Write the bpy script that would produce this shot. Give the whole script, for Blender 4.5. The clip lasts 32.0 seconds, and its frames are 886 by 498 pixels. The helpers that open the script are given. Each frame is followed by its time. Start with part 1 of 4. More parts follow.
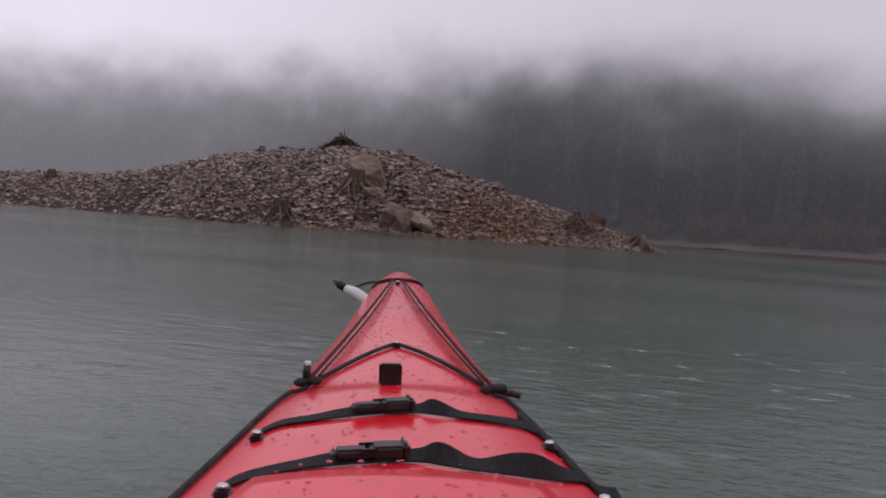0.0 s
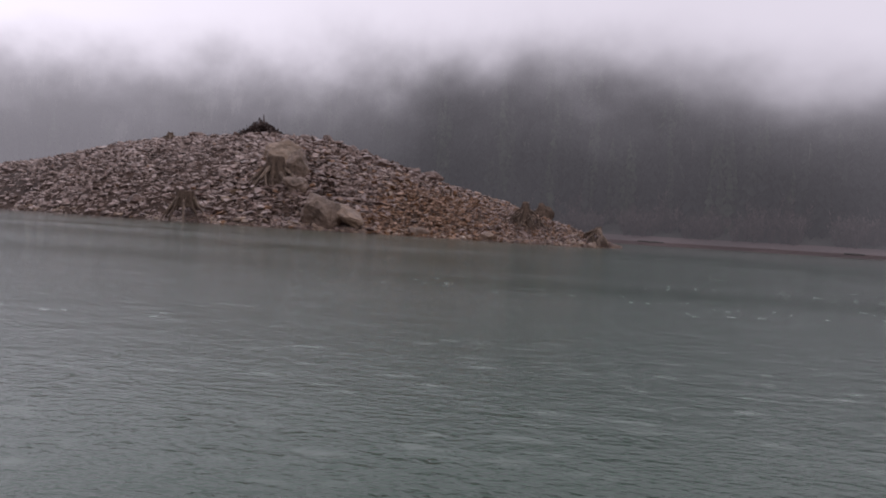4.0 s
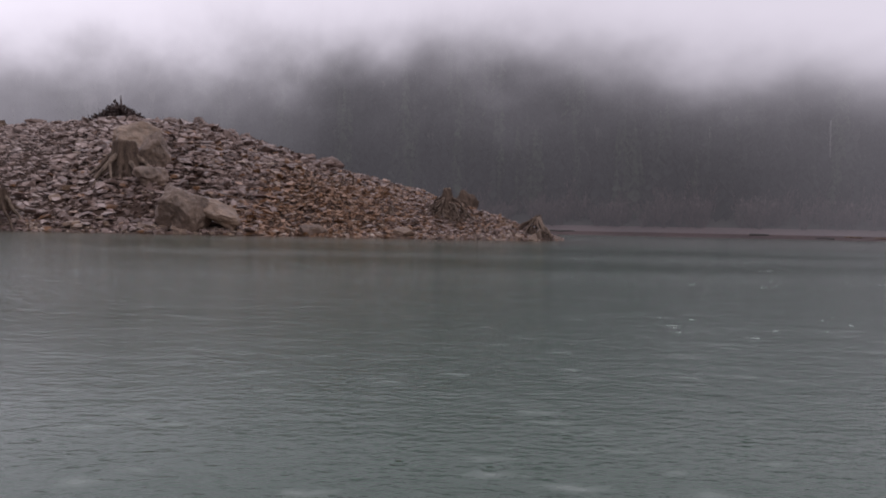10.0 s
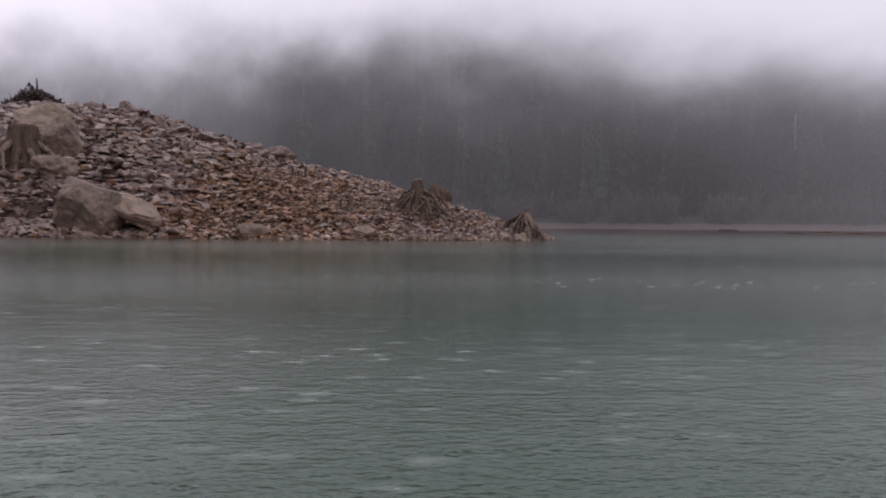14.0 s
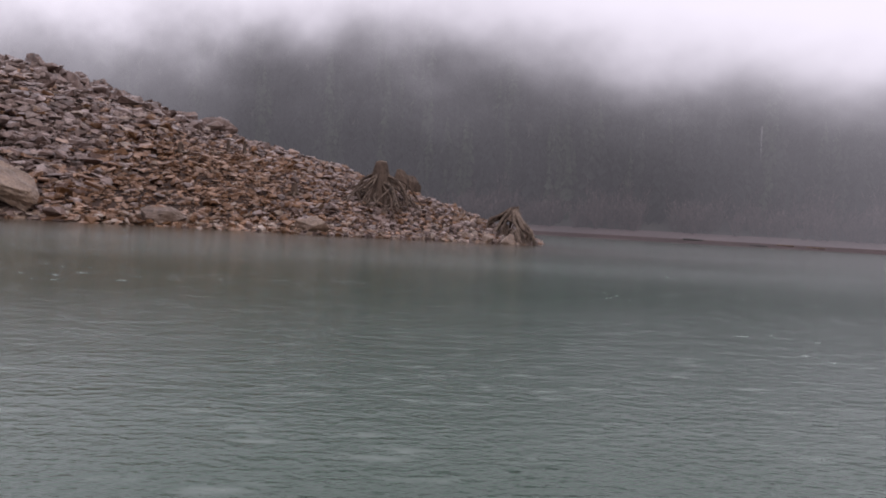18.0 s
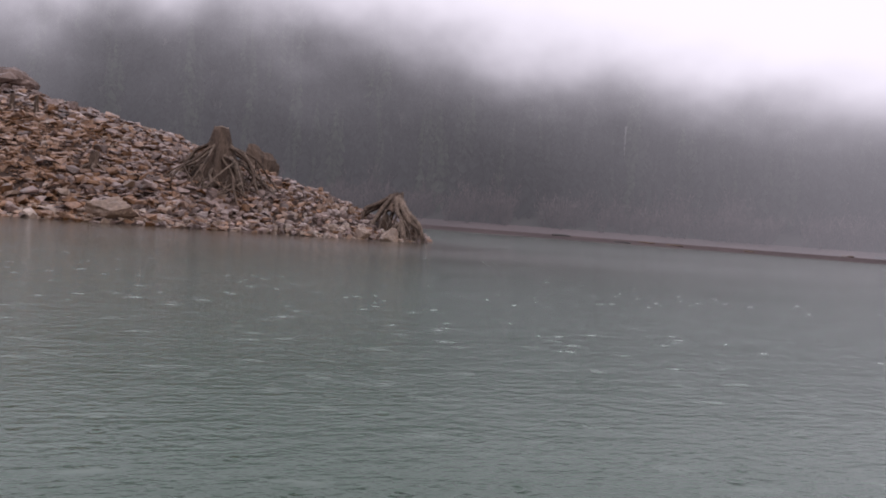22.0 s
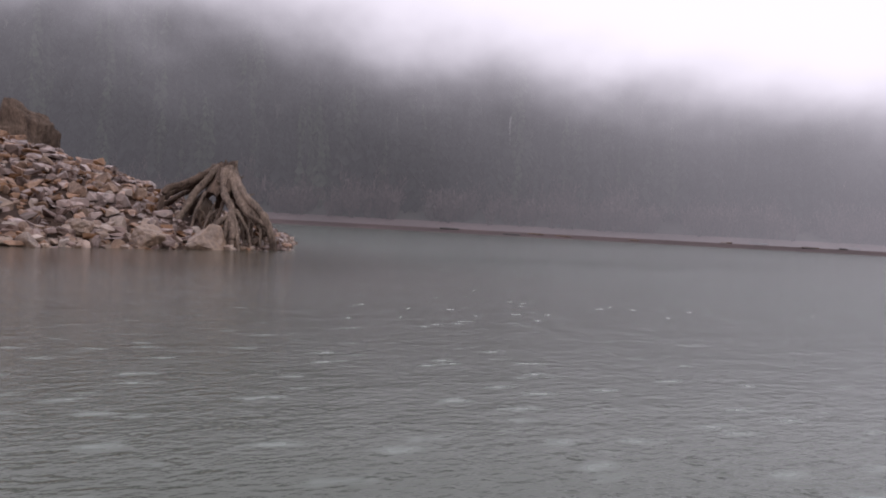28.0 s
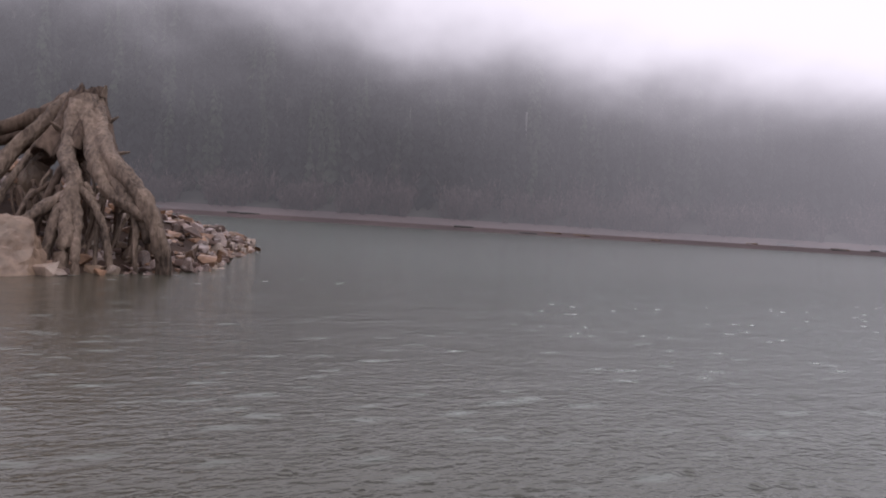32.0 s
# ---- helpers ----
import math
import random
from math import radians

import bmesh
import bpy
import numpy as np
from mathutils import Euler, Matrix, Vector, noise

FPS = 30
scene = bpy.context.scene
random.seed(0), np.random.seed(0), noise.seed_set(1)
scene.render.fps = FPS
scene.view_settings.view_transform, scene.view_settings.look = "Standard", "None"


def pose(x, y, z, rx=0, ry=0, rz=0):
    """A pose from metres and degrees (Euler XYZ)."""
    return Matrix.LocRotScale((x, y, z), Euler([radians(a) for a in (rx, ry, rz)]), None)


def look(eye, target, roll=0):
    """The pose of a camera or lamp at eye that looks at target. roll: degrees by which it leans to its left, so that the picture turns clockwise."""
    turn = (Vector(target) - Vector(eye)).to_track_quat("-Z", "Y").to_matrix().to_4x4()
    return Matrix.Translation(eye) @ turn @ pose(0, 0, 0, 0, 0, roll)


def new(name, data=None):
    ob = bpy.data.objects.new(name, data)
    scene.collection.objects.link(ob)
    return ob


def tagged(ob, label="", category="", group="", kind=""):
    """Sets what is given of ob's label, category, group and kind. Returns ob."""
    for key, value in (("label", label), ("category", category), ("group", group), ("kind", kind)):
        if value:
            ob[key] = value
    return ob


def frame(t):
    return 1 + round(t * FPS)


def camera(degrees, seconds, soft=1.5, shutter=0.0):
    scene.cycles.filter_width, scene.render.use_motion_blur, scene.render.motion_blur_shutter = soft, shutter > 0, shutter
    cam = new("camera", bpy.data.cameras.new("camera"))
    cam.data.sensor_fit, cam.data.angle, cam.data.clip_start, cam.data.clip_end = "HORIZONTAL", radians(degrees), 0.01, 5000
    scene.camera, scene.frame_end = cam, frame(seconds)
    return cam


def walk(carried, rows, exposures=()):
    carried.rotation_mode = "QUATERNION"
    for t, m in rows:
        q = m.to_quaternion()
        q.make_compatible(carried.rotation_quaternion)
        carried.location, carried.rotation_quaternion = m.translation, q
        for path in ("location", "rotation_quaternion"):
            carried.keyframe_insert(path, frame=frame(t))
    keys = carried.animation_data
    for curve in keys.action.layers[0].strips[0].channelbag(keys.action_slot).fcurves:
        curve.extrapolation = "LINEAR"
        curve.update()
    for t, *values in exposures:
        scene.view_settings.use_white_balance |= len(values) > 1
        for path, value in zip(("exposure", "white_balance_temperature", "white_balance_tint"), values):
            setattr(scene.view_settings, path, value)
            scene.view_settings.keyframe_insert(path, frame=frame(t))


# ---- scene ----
cam = camera(62.2, 32.0, soft=1.9)
# seconds, x, y, z, yaw, pitch, roll
PATH = [
    (0.0, 0.000, 0.000, 0.503, 12.22, -1.37, -4.07),
    (0.5, -0.214, 0.910, 0.501, 11.19, -1.25, -2.79),
    (1.0, -0.429, 1.815, 0.500, 9.62, -1.57, 1.06),
    (1.5, -0.644, 2.716, 0.500, 10.64, -1.62, -0.08),
    (2.0, -0.853, 3.614, 0.501, 11.16, -1.58, -2.73),
    (2.5, -1.045, 4.514, 0.500, 8.28, -1.38, -1.52),
    (3.0, -1.219, 5.421, 0.498, 6.44, -1.55, 1.40),
    (3.5, -1.386, 6.348, 0.500, 7.46, -1.39, -3.31),
    (5.5, -1.975, 10.109, 0.500, 5.73, -1.47, -3.19),
    (6.0, -2.081, 11.045, 0.500, 4.78, -1.49, -2.95),
    (6.5, -2.153, 11.967, 0.498, 2.88, -1.62, -0.36),
    (7.0, -2.228, 12.881, 0.497, 3.11, -1.53, -2.69),
    (7.5, -2.316, 13.796, 0.498, 3.75, -1.42, -3.89),
    (8.0, -2.399, 14.708, 0.499, 2.10, -1.43, -1.48),
    (8.5, -2.494, 15.611, 0.498, 1.21, -1.70, -0.18),
    (9.0, -2.608, 16.522, 0.500, 2.35, -1.57, -1.67),
    (9.5, -2.691, 17.431, 0.498, 1.91, -1.45, -3.27),
    (10.0, -2.729, 18.327, 0.496, -0.40, -1.46, -1.20),
    (10.5, -2.756, 19.219, 0.503, -0.54, -1.63, -1.83),
    (11.0, -2.791, 20.122, 0.498, 0.18, -1.59, -1.91),
    (11.5, -2.816, 21.022, 0.498, -1.18, -1.54, -1.34),
    (12.0, -2.852, 21.919, 0.498, -2.50, -1.70, 0.70),
    (12.5, -2.911, 22.835, 0.498, -1.29, -1.56, -3.42),
    (13.0, -2.975, 23.764, 0.501, -1.27, -1.38, -4.82),
    (13.5, -3.011, 24.675, 0.496, -2.96, -1.49, -0.60),
    (15.5, -3.112, 28.288, 0.498, -4.60, -1.55, -1.61),
    (16.0, -3.121, 29.199, 0.507, -4.41, -1.64, -2.55),
    (16.5, -3.113, 30.115, 0.496, -3.64, -1.53, -4.08),
    (17.0, -3.066, 31.028, 0.500, -5.53, -1.39, -1.58),
    (17.5, -3.016, 31.925, 0.504, -6.95, -1.73, -1.06),
    (18.0, -2.972, 32.819, 0.497, -6.50, -1.66, -3.25),
    (18.5, -2.901, 33.708, 0.506, -6.98, -1.42, -3.06),
    (19.0, -2.818, 34.572, 0.506, -9.60, -1.54, 0.42),
    (19.5, -2.726, 35.417, 0.501, -10.68, -1.77, -0.93),
    (20.0, -2.614, 36.263, 0.502, -10.73, -1.69, -2.21),
    (20.5, -2.474, 37.088, 0.505, -13.19, -1.47, -2.16),
    (21.0, -2.332, 37.883, 0.493, -15.85, -1.65, -1.23),
    (21.5, -2.181, 38.665, 0.501, -16.51, -1.89, -0.61),
    (22.0, -1.989, 39.436, 0.503, -16.69, -1.62, -4.43),
    (22.5, -1.793, 40.189, 0.503, -19.35, -1.42, -1.19),
    (23.0, -1.612, 40.925, 0.507, -21.13, -1.72, 0.32),
    (23.5, -1.421, 41.666, 0.505, -20.29, -1.54, -3.25),
    (24.0, -1.198, 42.405, 0.504, -20.79, -1.52, -5.08),
    (24.5, -0.981, 43.145, 0.508, -22.92, -1.68, -2.39),
    (25.0, -0.761, 43.909, 0.500, -23.35, -1.68, -1.93),
    (25.5, -0.493, 44.701, 0.504, -22.51, -1.40, -4.89),
    (27.5, 0.788, 47.931, 0.493, -23.71, -1.76, -5.13),
    (28.0, 1.092, 48.739, 0.496, -25.71, -1.44, -3.09),
    (28.5, 1.379, 49.540, 0.501, -26.73, -1.94, -2.94),
    (29.0, 1.657, 50.336, 0.495, -25.61, -1.77, -3.46),
    (29.5, 1.962, 51.122, 0.499, -25.29, -1.73, -3.92),
    (30.0, 2.282, 51.898, 0.508, -26.91, -1.86, -0.47),
    (30.5, 2.568, 52.691, 0.503, -27.03, -1.86, -1.67),
    (31.0, 2.872, 53.483, 0.495, -25.54, -1.66, -2.50),
    (31.5, 3.154, 54.263, 0.500, -25.10, -1.66, -3.08),
    (32.0, 3.436, 55.036, 0.489, -24.81, -1.65, -3.51),
]
walk(cam, [(t, pose(x, y, z, 90 + p, r, w)) for t, x, y, z, w, p, r in PATH],
     [(0, -0.34, 6500, 14), (1, -0.22, 6500, 14), (2, -0.08, 6500, 14), (6, 0.00, 6500, 14), (9, -0.03, 6500, 14), (13, 0.03, 6500, 14),
      (16, 0.26, 6500, 14), (19, 0.37, 6500, 14), (25, 0.46, 6500, 14), (32, 0.45, 6500, 14)])

# ---------------------------------------------------------------- world and light
world = bpy.data.worlds.new("overcast_sky")
scene.world = world
world.use_nodes = True
wn, wl = world.node_tree.nodes, world.node_tree.links
wn.clear()
w_out = wn.new("ShaderNodeOutputWorld")
w_bg = wn.new("ShaderNodeBackground")
w_sky = wn.new("ShaderNodeTexSky")
w_sky.sky_type = "NISHITA"
w_sky.sun_disc = False
w_sky.sun_elevation = radians(38)
w_sky.sun_rotation = radians(35)
w_dim = wn.new("ShaderNodeVectorMath")
w_dim.operation = "SCALE"
w_dim.inputs["Scale"].default_value = 0.10
w_coord = wn.new("ShaderNodeTexCoord")
w_noise = wn.new("ShaderNodeTexNoise")
w_noise.inputs["Scale"].default_value = 2.2
w_noise.inputs["Detail"].default_value = 3.0
w_ramp = wn.new("ShaderNodeValToRGB")
w_ramp.color_ramp.elements[0].position = 0.3
w_ramp.color_ramp.elements[0].color = (0.715, 0.685, 0.775, 1)
w_ramp.color_ramp.elements[1].position = 0.7
w_ramp.color_ramp.elements[1].color = (0.89, 0.855, 0.955, 1)
w_mix = wn.new("ShaderNodeMix")
w_mix.data_type = "RGBA"
w_mix.inputs["Factor"].default_value = 0.93
wl.new(w_coord.outputs["Generated"], w_noise.inputs["Vector"])
wl.new(w_noise.outputs["Fac"], w_ramp.inputs["Fac"])
wl.new(w_sky.outputs["Color"], w_dim.inputs[0])
wl.new(w_dim.outputs["Vector"], w_mix.inputs["A"])
wl.new(w_ramp.outputs["Color"], w_mix.inputs["B"])
wl.new(w_mix.outputs["Result"], w_bg.inputs["Color"])
w_bg.inputs["Strength"].default_value = 1.0
wl.new(w_bg.outputs["Background"], w_out.inputs["Surface"])

sun = new("sun", bpy.data.lights.new("sun", "SUN"))
sun.data.energy = 0.6
sun.data.angle = radians(40)
sun.data.color = (1.0, 0.97, 0.93)
sun.matrix_world = look((40, 0, 60), (0, 50, 0))


# ---------------------------------------------------------------- materials
def shader(name):
    m = bpy.data.materials.new(name)
    m.use_nodes = True
    nodes, links = m.node_tree.nodes, m.node_tree.links
    return m, nodes, links, nodes["Principled BSDF"]


def ramp(nodes, stops):
    r = nodes.new("ShaderNodeValToRGB")
    el = r.color_ramp.elements
    while len(el) < len(stops):
        el.new(0.5)
    for e, (p, c) in zip(el, stops):
        e.position = p
        e.color = (*c, 1)
    return r


def surface(name, dark, light, scale=4.0, rough=0.6, bump=0.3, fine=40.0, spread=0.0, metal=0.0, coat=0.0,
            per="", stretch=(1, 1, 1), distance=0.02):
    """A material with colour at two scales, a bump, and tone that differs from piece to piece."""
    m, nodes, links, bsdf = shader(name)
    tc = nodes.new("ShaderNodeTexCoord")
    mp = nodes.new("ShaderNodeMapping")
    mp.inputs["Scale"].default_value = stretch
    links.new(tc.outputs["Object"], mp.inputs["Vector"])
    big = nodes.new("ShaderNodeTexNoise")
    big.inputs["Scale"].default_value = scale
    big.inputs["Detail"].default_value = 5.0
    small = nodes.new("ShaderNodeTexNoise")
    small.inputs["Scale"].default_value = fine
    small.inputs["Detail"].default_value = 4.0
    links.new(mp.outputs["Vector"], big.inputs["Vector"])
    links.new(mp.outputs["Vector"], small.inputs["Vector"])
    add = nodes.new("ShaderNodeMath")
    add.operation = "MULTIPLY_ADD"
    add.inputs[1].default_value = 0.45
    links.new(small.outputs["Fac"], add.inputs[0])
    sc = nodes.new("ShaderNodeMath")
    sc.operation = "MULTIPLY"
    sc.inputs[1].default_value = 0.55
    links.new(big.outputs["Fac"], sc.inputs[0])
    links.new(sc.outputs[0], add.inputs[2])
    cr = ramp(nodes, [(0.36, dark), (0.64, light)])
    links.new(add.outputs[0], cr.inputs["Fac"])
    colour = cr.outputs["Color"]
    if per:
        src = nodes.new("ShaderNodeObjectInfo" if per == "object" else "ShaderNodeNewGeometry")
        val = src.outputs["Random" if per == "object" else "Random Per Island"]
        mr = nodes.new("ShaderNodeMapRange")
        mr.inputs["To Min"].default_value = 1 - spread
        mr.inputs["To Max"].default_value = 1 + spread
        links.new(val, mr.inputs["Value"])
        hs = nodes.new("ShaderNodeHueSaturation")
        links.new(mr.outputs[0], hs.inputs["Value"])
        ms = nodes.new("ShaderNodeMapRange")
        ms.inputs["To Min"].default_value = 1.15
        ms.inputs["To Max"].default_value = 0.7
        links.new(val, ms.inputs["Value"])
        links.new(ms.outputs[0], hs.inputs["Saturation"])
        links.new(colour, hs.inputs["Color"])
        colour = hs.outputs["Color"]
    links.new(colour, bsdf.inputs["Base Color"])
    rr = nodes.new("ShaderNodeMapRange")
    rr.inputs["To Min"].default_value = max(rough - 0.15, 0.03)
    rr.inputs["To Max"].default_value = min(rough + 0.15, 1.0)
    links.new(big.outputs["Fac"], rr.inputs["Value"])
    links.new(rr.outputs[0], bsdf.inputs["Roughness"])
    bsdf.inputs["Metallic"].default_value = metal
    bsdf.inputs["Coat Weight"].default_value = coat
    if bump:
        bp = nodes.new("ShaderNodeBump")
        bp.inputs["Strength"].default_value = bump
        bp.inputs["Distance"].default_value = distance
        links.new(add.outputs[0], bp.inputs["Height"])
        links.new(bp.outputs["Normal"], bsdf.inputs["Normal"])
    return m


ROCK_GREY = surface("slate_grey_rock", (0.076, 0.049, 0.040), (0.285, 0.196, 0.163), 1.6, 0.42, 0.5, 14, 0.58, per="island")
ROCK_TAN = surface("ochre_brown_rock", (0.082, 0.038, 0.018), (0.305, 0.163, 0.085), 1.6, 0.46, 0.5, 14, 0.52, per="island")
ROCK_PALE = surface("pale_washed_rock", (0.14, 0.094, 0.066), (0.34, 0.240, 0.172), 1.8, 0.42, 0.5, 14, 0.35, per="island")
# far-end gravel, painted paler for a milky veil in front of it
ROCK_GRAVEL = surface("veiled_grey_gravel", (0.142, 0.098, 0.083), (0.39, 0.290, 0.252), 1.6, 0.6, 0.5, 14, 0.42, per="island")
PIECE_GREY = surface("slate_grey_stone", (0.062, 0.040, 0.033), (0.245, 0.172, 0.142), 1.6, 0.42, 0.5, 14, 0.58, per="object")
PIECE_TAN = surface("ochre_brown_stone", (0.088, 0.050, 0.032), (0.285, 0.180, 0.116), 1.6, 0.42, 0.5, 14, 0.52, per="object")
PIECE_PALE = surface("pale_washed_stone", (0.14, 0.100, 0.074), (0.33, 0.250, 0.192), 1.8, 0.45, 0.5, 14, 0.3, per="object")
BOULDER = surface("weathered_boulder", (0.080, 0.054, 0.040), (0.235, 0.168, 0.128), 0.9, 0.6, 1.0, 6, distance=0.10)
SOIL = surface("stony_soil", (0.024, 0.015, 0.011), (0.072, 0.047, 0.036), 0.35, 0.8, 0.9, 3.5, distance=0.12)
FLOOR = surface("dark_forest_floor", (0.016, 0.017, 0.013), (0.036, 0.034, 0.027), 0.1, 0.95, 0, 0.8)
MUD = surface("red_brown_mud", (0.040, 0.025, 0.023), (0.085, 0.056, 0.052), 0.06, 0.7, 0.5, 0.8, distance=0.1)
STUMP = surface("weathered_stump_wood", (0.036, 0.024, 0.018), (0.155, 0.110, 0.083), 3.0, 0.75, 0.9, 22, stretch=(1.6, 1.6, 0.35), distance=0.06)
CUT_WOOD = surface("weathered_sawn_wood", (0.17, 0.125, 0.098), (0.36, 0.28, 0.225), 5.0, 0.8, 0.5, 30, distance=0.02)
STUMP_PALE = surface("bleached_root_wood", (0.042, 0.030, 0.023), (0.265, 0.198, 0.152), 3.0, 0.7, 1.3, 22, stretch=(1.4, 1.4, 0.6), distance=0.06)
BRUSH = surface("dark_brush", (0.046, 0.032, 0.029), (0.105, 0.075, 0.068), 3.0, 0.85, 0.3, 20, 0.4, per="island")
TREE_DARK = surface("dark_conifer_needles", (0.005, 0.007, 0.0065), (0.010, 0.0125, 0.011), 0.1, 0.9, 0, 0.5, 0.06, per="island")
TREE_MID = surface("grey_green_conifer_needles", (0.009, 0.012, 0.0095), (0.018, 0.022, 0.017), 0.1, 0.9, 0, 0.5, 0.06, per="island")
TREE_OLIVE = surface("olive_conifer_needles", (0.015, 0.021, 0.013), (0.029, 0.038, 0.023), 0.1, 0.9, 0, 0.5, 0.06, per="island")
for tree in (TREE_DARK, TREE_MID, TREE_OLIVE):
    tree.node_tree.nodes["Principled BSDF"].inputs["Specular IOR Level"].default_value = 0.1
TREE_SNAG = surface("bare_grey_trunk", (0.06, 0.057, 0.054), (0.125, 0.12, 0.114), 0.5, 0.8, 0, 3.0, 0.4, per="island")
TREE_BARE = surface("leafless_alder_twigs", (0.036, 0.021, 0.020), (0.074, 0.047, 0.043), 0.2, 0.95, 0, 3.0, 0.25, per="island")
RED = surface("wet_red_plastic", (0.84, 0.010, 0.026), (0.94, 0.020, 0.044), 3.0, 0.30, 0.5, 55, coat=0.45, distance=0.004)
BLACK = surface("black_webbing", (0.010, 0.010, 0.011), (0.030, 0.028, 0.030), 8.0, 0.6, 0.3, 160, distance=0.001)
PLASTIC = surface("black_buckle_plastic", (0.008, 0.008, 0.009), (0.022, 0.022, 0.024), 8.0, 0.3, 0.1, 90, distance=0.001)
CORD = surface("dark_deck_cord", (0.018, 0.016, 0.016), (0.065, 0.055, 0.055), 30.0, 0.7, 0.4, 260, distance=0.001)
STEEL = surface("wet_steel", (0.55, 0.55, 0.56), (0.78, 0.78, 0.79), 20.0, 0.25, 0.05, 120, metal=1.0, distance=0.0005)
WHITE = surface("white_moulded_plastic", (0.66, 0.66, 0.68), (0.80, 0.80, 0.81), 6.0, 0.35, 0.05, 60, distance=0.001)
DROPS = surface("rain_drop", (0.55, 0.04, 0.06), (0.66, 0.06, 0.09), 5.0, 0.04, 0, 30)
for dull, level in ((SOIL, 0.1), (STUMP, 0.15), (STUMP_PALE, 0.2), (BRUSH, 0.1), (ROCK_GREY, 0.35), (ROCK_TAN, 0.3), (PIECE_GREY, 0.35), (PIECE_TAN, 0.3), (BLACK, 0.12), (PLASTIC, 0.35), (CORD, 0.15)):
    dull.node_tree.nodes["Principled BSDF"].inputs["Specular IOR Level"].default_value = level


def water_material():
    m, nodes, links, bsdf = shader("rain_dimpled_lake_water")
    bsdf.inputs["IOR"].default_value = 1.33
    tc = nodes.new("ShaderNodeTexCoord")
    depth = nodes.new("ShaderNodeTexNoise")
    depth.inputs["Scale"].default_value = 0.03
    depth.inputs["Detail"].default_value = 3
    links.new(tc.outputs["Object"], depth.inputs["Vector"])
    cr = ramp(nodes, [(0.3, (0.028, 0.060, 0.039)), (0.7, (0.048, 0.088, 0.059))])
    links.new(depth.outputs["Fac"], cr.inputs["Fac"])
    # pale flecks painted for sky glints off splashes where drops have just struck
    spot = nodes.new("ShaderNodeTexVoronoi")
    spot.inputs["Scale"].default_value = 6.6
    wob = nodes.new("ShaderNodeTexNoise")
    wob.inputs["Scale"].default_value = 9
    shift = nodes.new("ShaderNodeMixRGB")
    shift.inputs["Fac"].default_value = 0.10
    links.new(tc.outputs["Object"], wob.inputs["Vector"])
    drawn = nodes.new("ShaderNodeMapping")
    drawn.inputs["Scale"].default_value = (0.65, 1.6, 1)
    links.new(tc.outputs["Object"], drawn.inputs["Vector"])
    links.new(drawn.outputs["Vector"], shift.inputs[1])
    links.new(wob.outputs["Color"], shift.inputs[2])
    links.new(shift.outputs[0], spot.inputs["Vector"])
    core = nodes.new("ShaderNodeMapRange")
    core.interpolation_type = "SMOOTHSTEP"
    core.inputs["From Min"].default_value = 0.0
    core.inputs["From Max"].default_value = 0.38
    core.inputs["To Min"].default_value = 0.50
    core.inputs["To Max"].default_value = 0.0
    links.new(spot.outputs["Distance"], core.inputs["Value"])
    some_spots = nodes.new("ShaderNodeMath")
    some_spots.operation = "GREATER_THAN"
    some_spots.inputs[1].default_value = 0.30
    links.new(spot.outputs["Color"], some_spots.inputs[0])
    patch = nodes.new("ShaderNodeMath")
    patch.operation = "MULTIPLY"
    links.new(core.outputs[0], patch.inputs[0])
    links.new(some_spots.outputs[0], patch.inputs[1])
    # the painted flecks thicken in broad random patches
    fleck_noise = nodes.new("ShaderNodeTexNoise")
    fleck_noise.inputs["Scale"].default_value = 0.30
    fleck_noise.inputs["Detail"].default_value = 2
    links.new(drawn.outputs["Vector"], fleck_noise.inputs["Vector"])
    fleck_share = nodes.new("ShaderNodeMapRange")
    fleck_share.inputs["From Min"].default_value = 0.36
    fleck_share.inputs["From Max"].default_value = 0.62
    fleck_share.inputs["To Min"].default_value = 0.40
    links.new(fleck_noise.outputs["Fac"], fleck_share.inputs["Value"])
    wet = nodes.new("ShaderNodeMath")
    wet.operation = "MULTIPLY"
    links.new(patch.outputs[0], wet.inputs[0])
    links.new(fleck_share.outputs[0], wet.inputs[1])
    patch = wet
    glint_fleck = nodes.new("ShaderNodeMixRGB")
    glint_fleck.inputs[2].default_value = (0.30, 0.345, 0.31, 1)
    links.new(patch.outputs[0], glint_fleck.inputs["Fac"])
    # brown lake floor in the shallows off the point, plus the slope's painted reflection
    place = nodes.new("ShaderNodeSeparateXYZ")
    links.new(tc.outputs["Object"], place.inputs[0])
    near = nodes.new("ShaderNodeMapRange")
    near.interpolation_type = "SMOOTHSTEP"
    near.inputs["From Min"].default_value = 44.0
    near.inputs["From Max"].default_value = 60.0
    links.new(place.outputs["Y"], near.inputs["Value"])
    west = nodes.new("ShaderNodeMapRange")
    west.interpolation_type = "SMOOTHSTEP"
    west.inputs["From Min"].default_value = 8.0
    west.inputs["From Max"].default_value = 1.0
    links.new(place.outputs["X"], west.inputs["Value"])
    shallow = nodes.new("ShaderNodeMath")
    shallow.operation = "MULTIPLY"
    links.new(near.outputs[0], shallow.inputs[0])
    links.new(west.outputs[0], shallow.inputs[1])
    bed_reflection = nodes.new("ShaderNodeMixRGB")
    bed_reflection.inputs[2].default_value = (0.062, 0.046, 0.032, 1)
    links.new(shallow.outputs[0], bed_reflection.inputs["Fac"])
    # paler colour off the point stands in for bright cloud reflected in ripples
    sheen_reach = nodes.new("ShaderNodeMapRange")
    sheen_reach.interpolation_type = "SMOOTHSTEP"
    sheen_reach.inputs["From Min"].default_value = 38.0
    sheen_reach.inputs["From Max"].default_value = 58.0
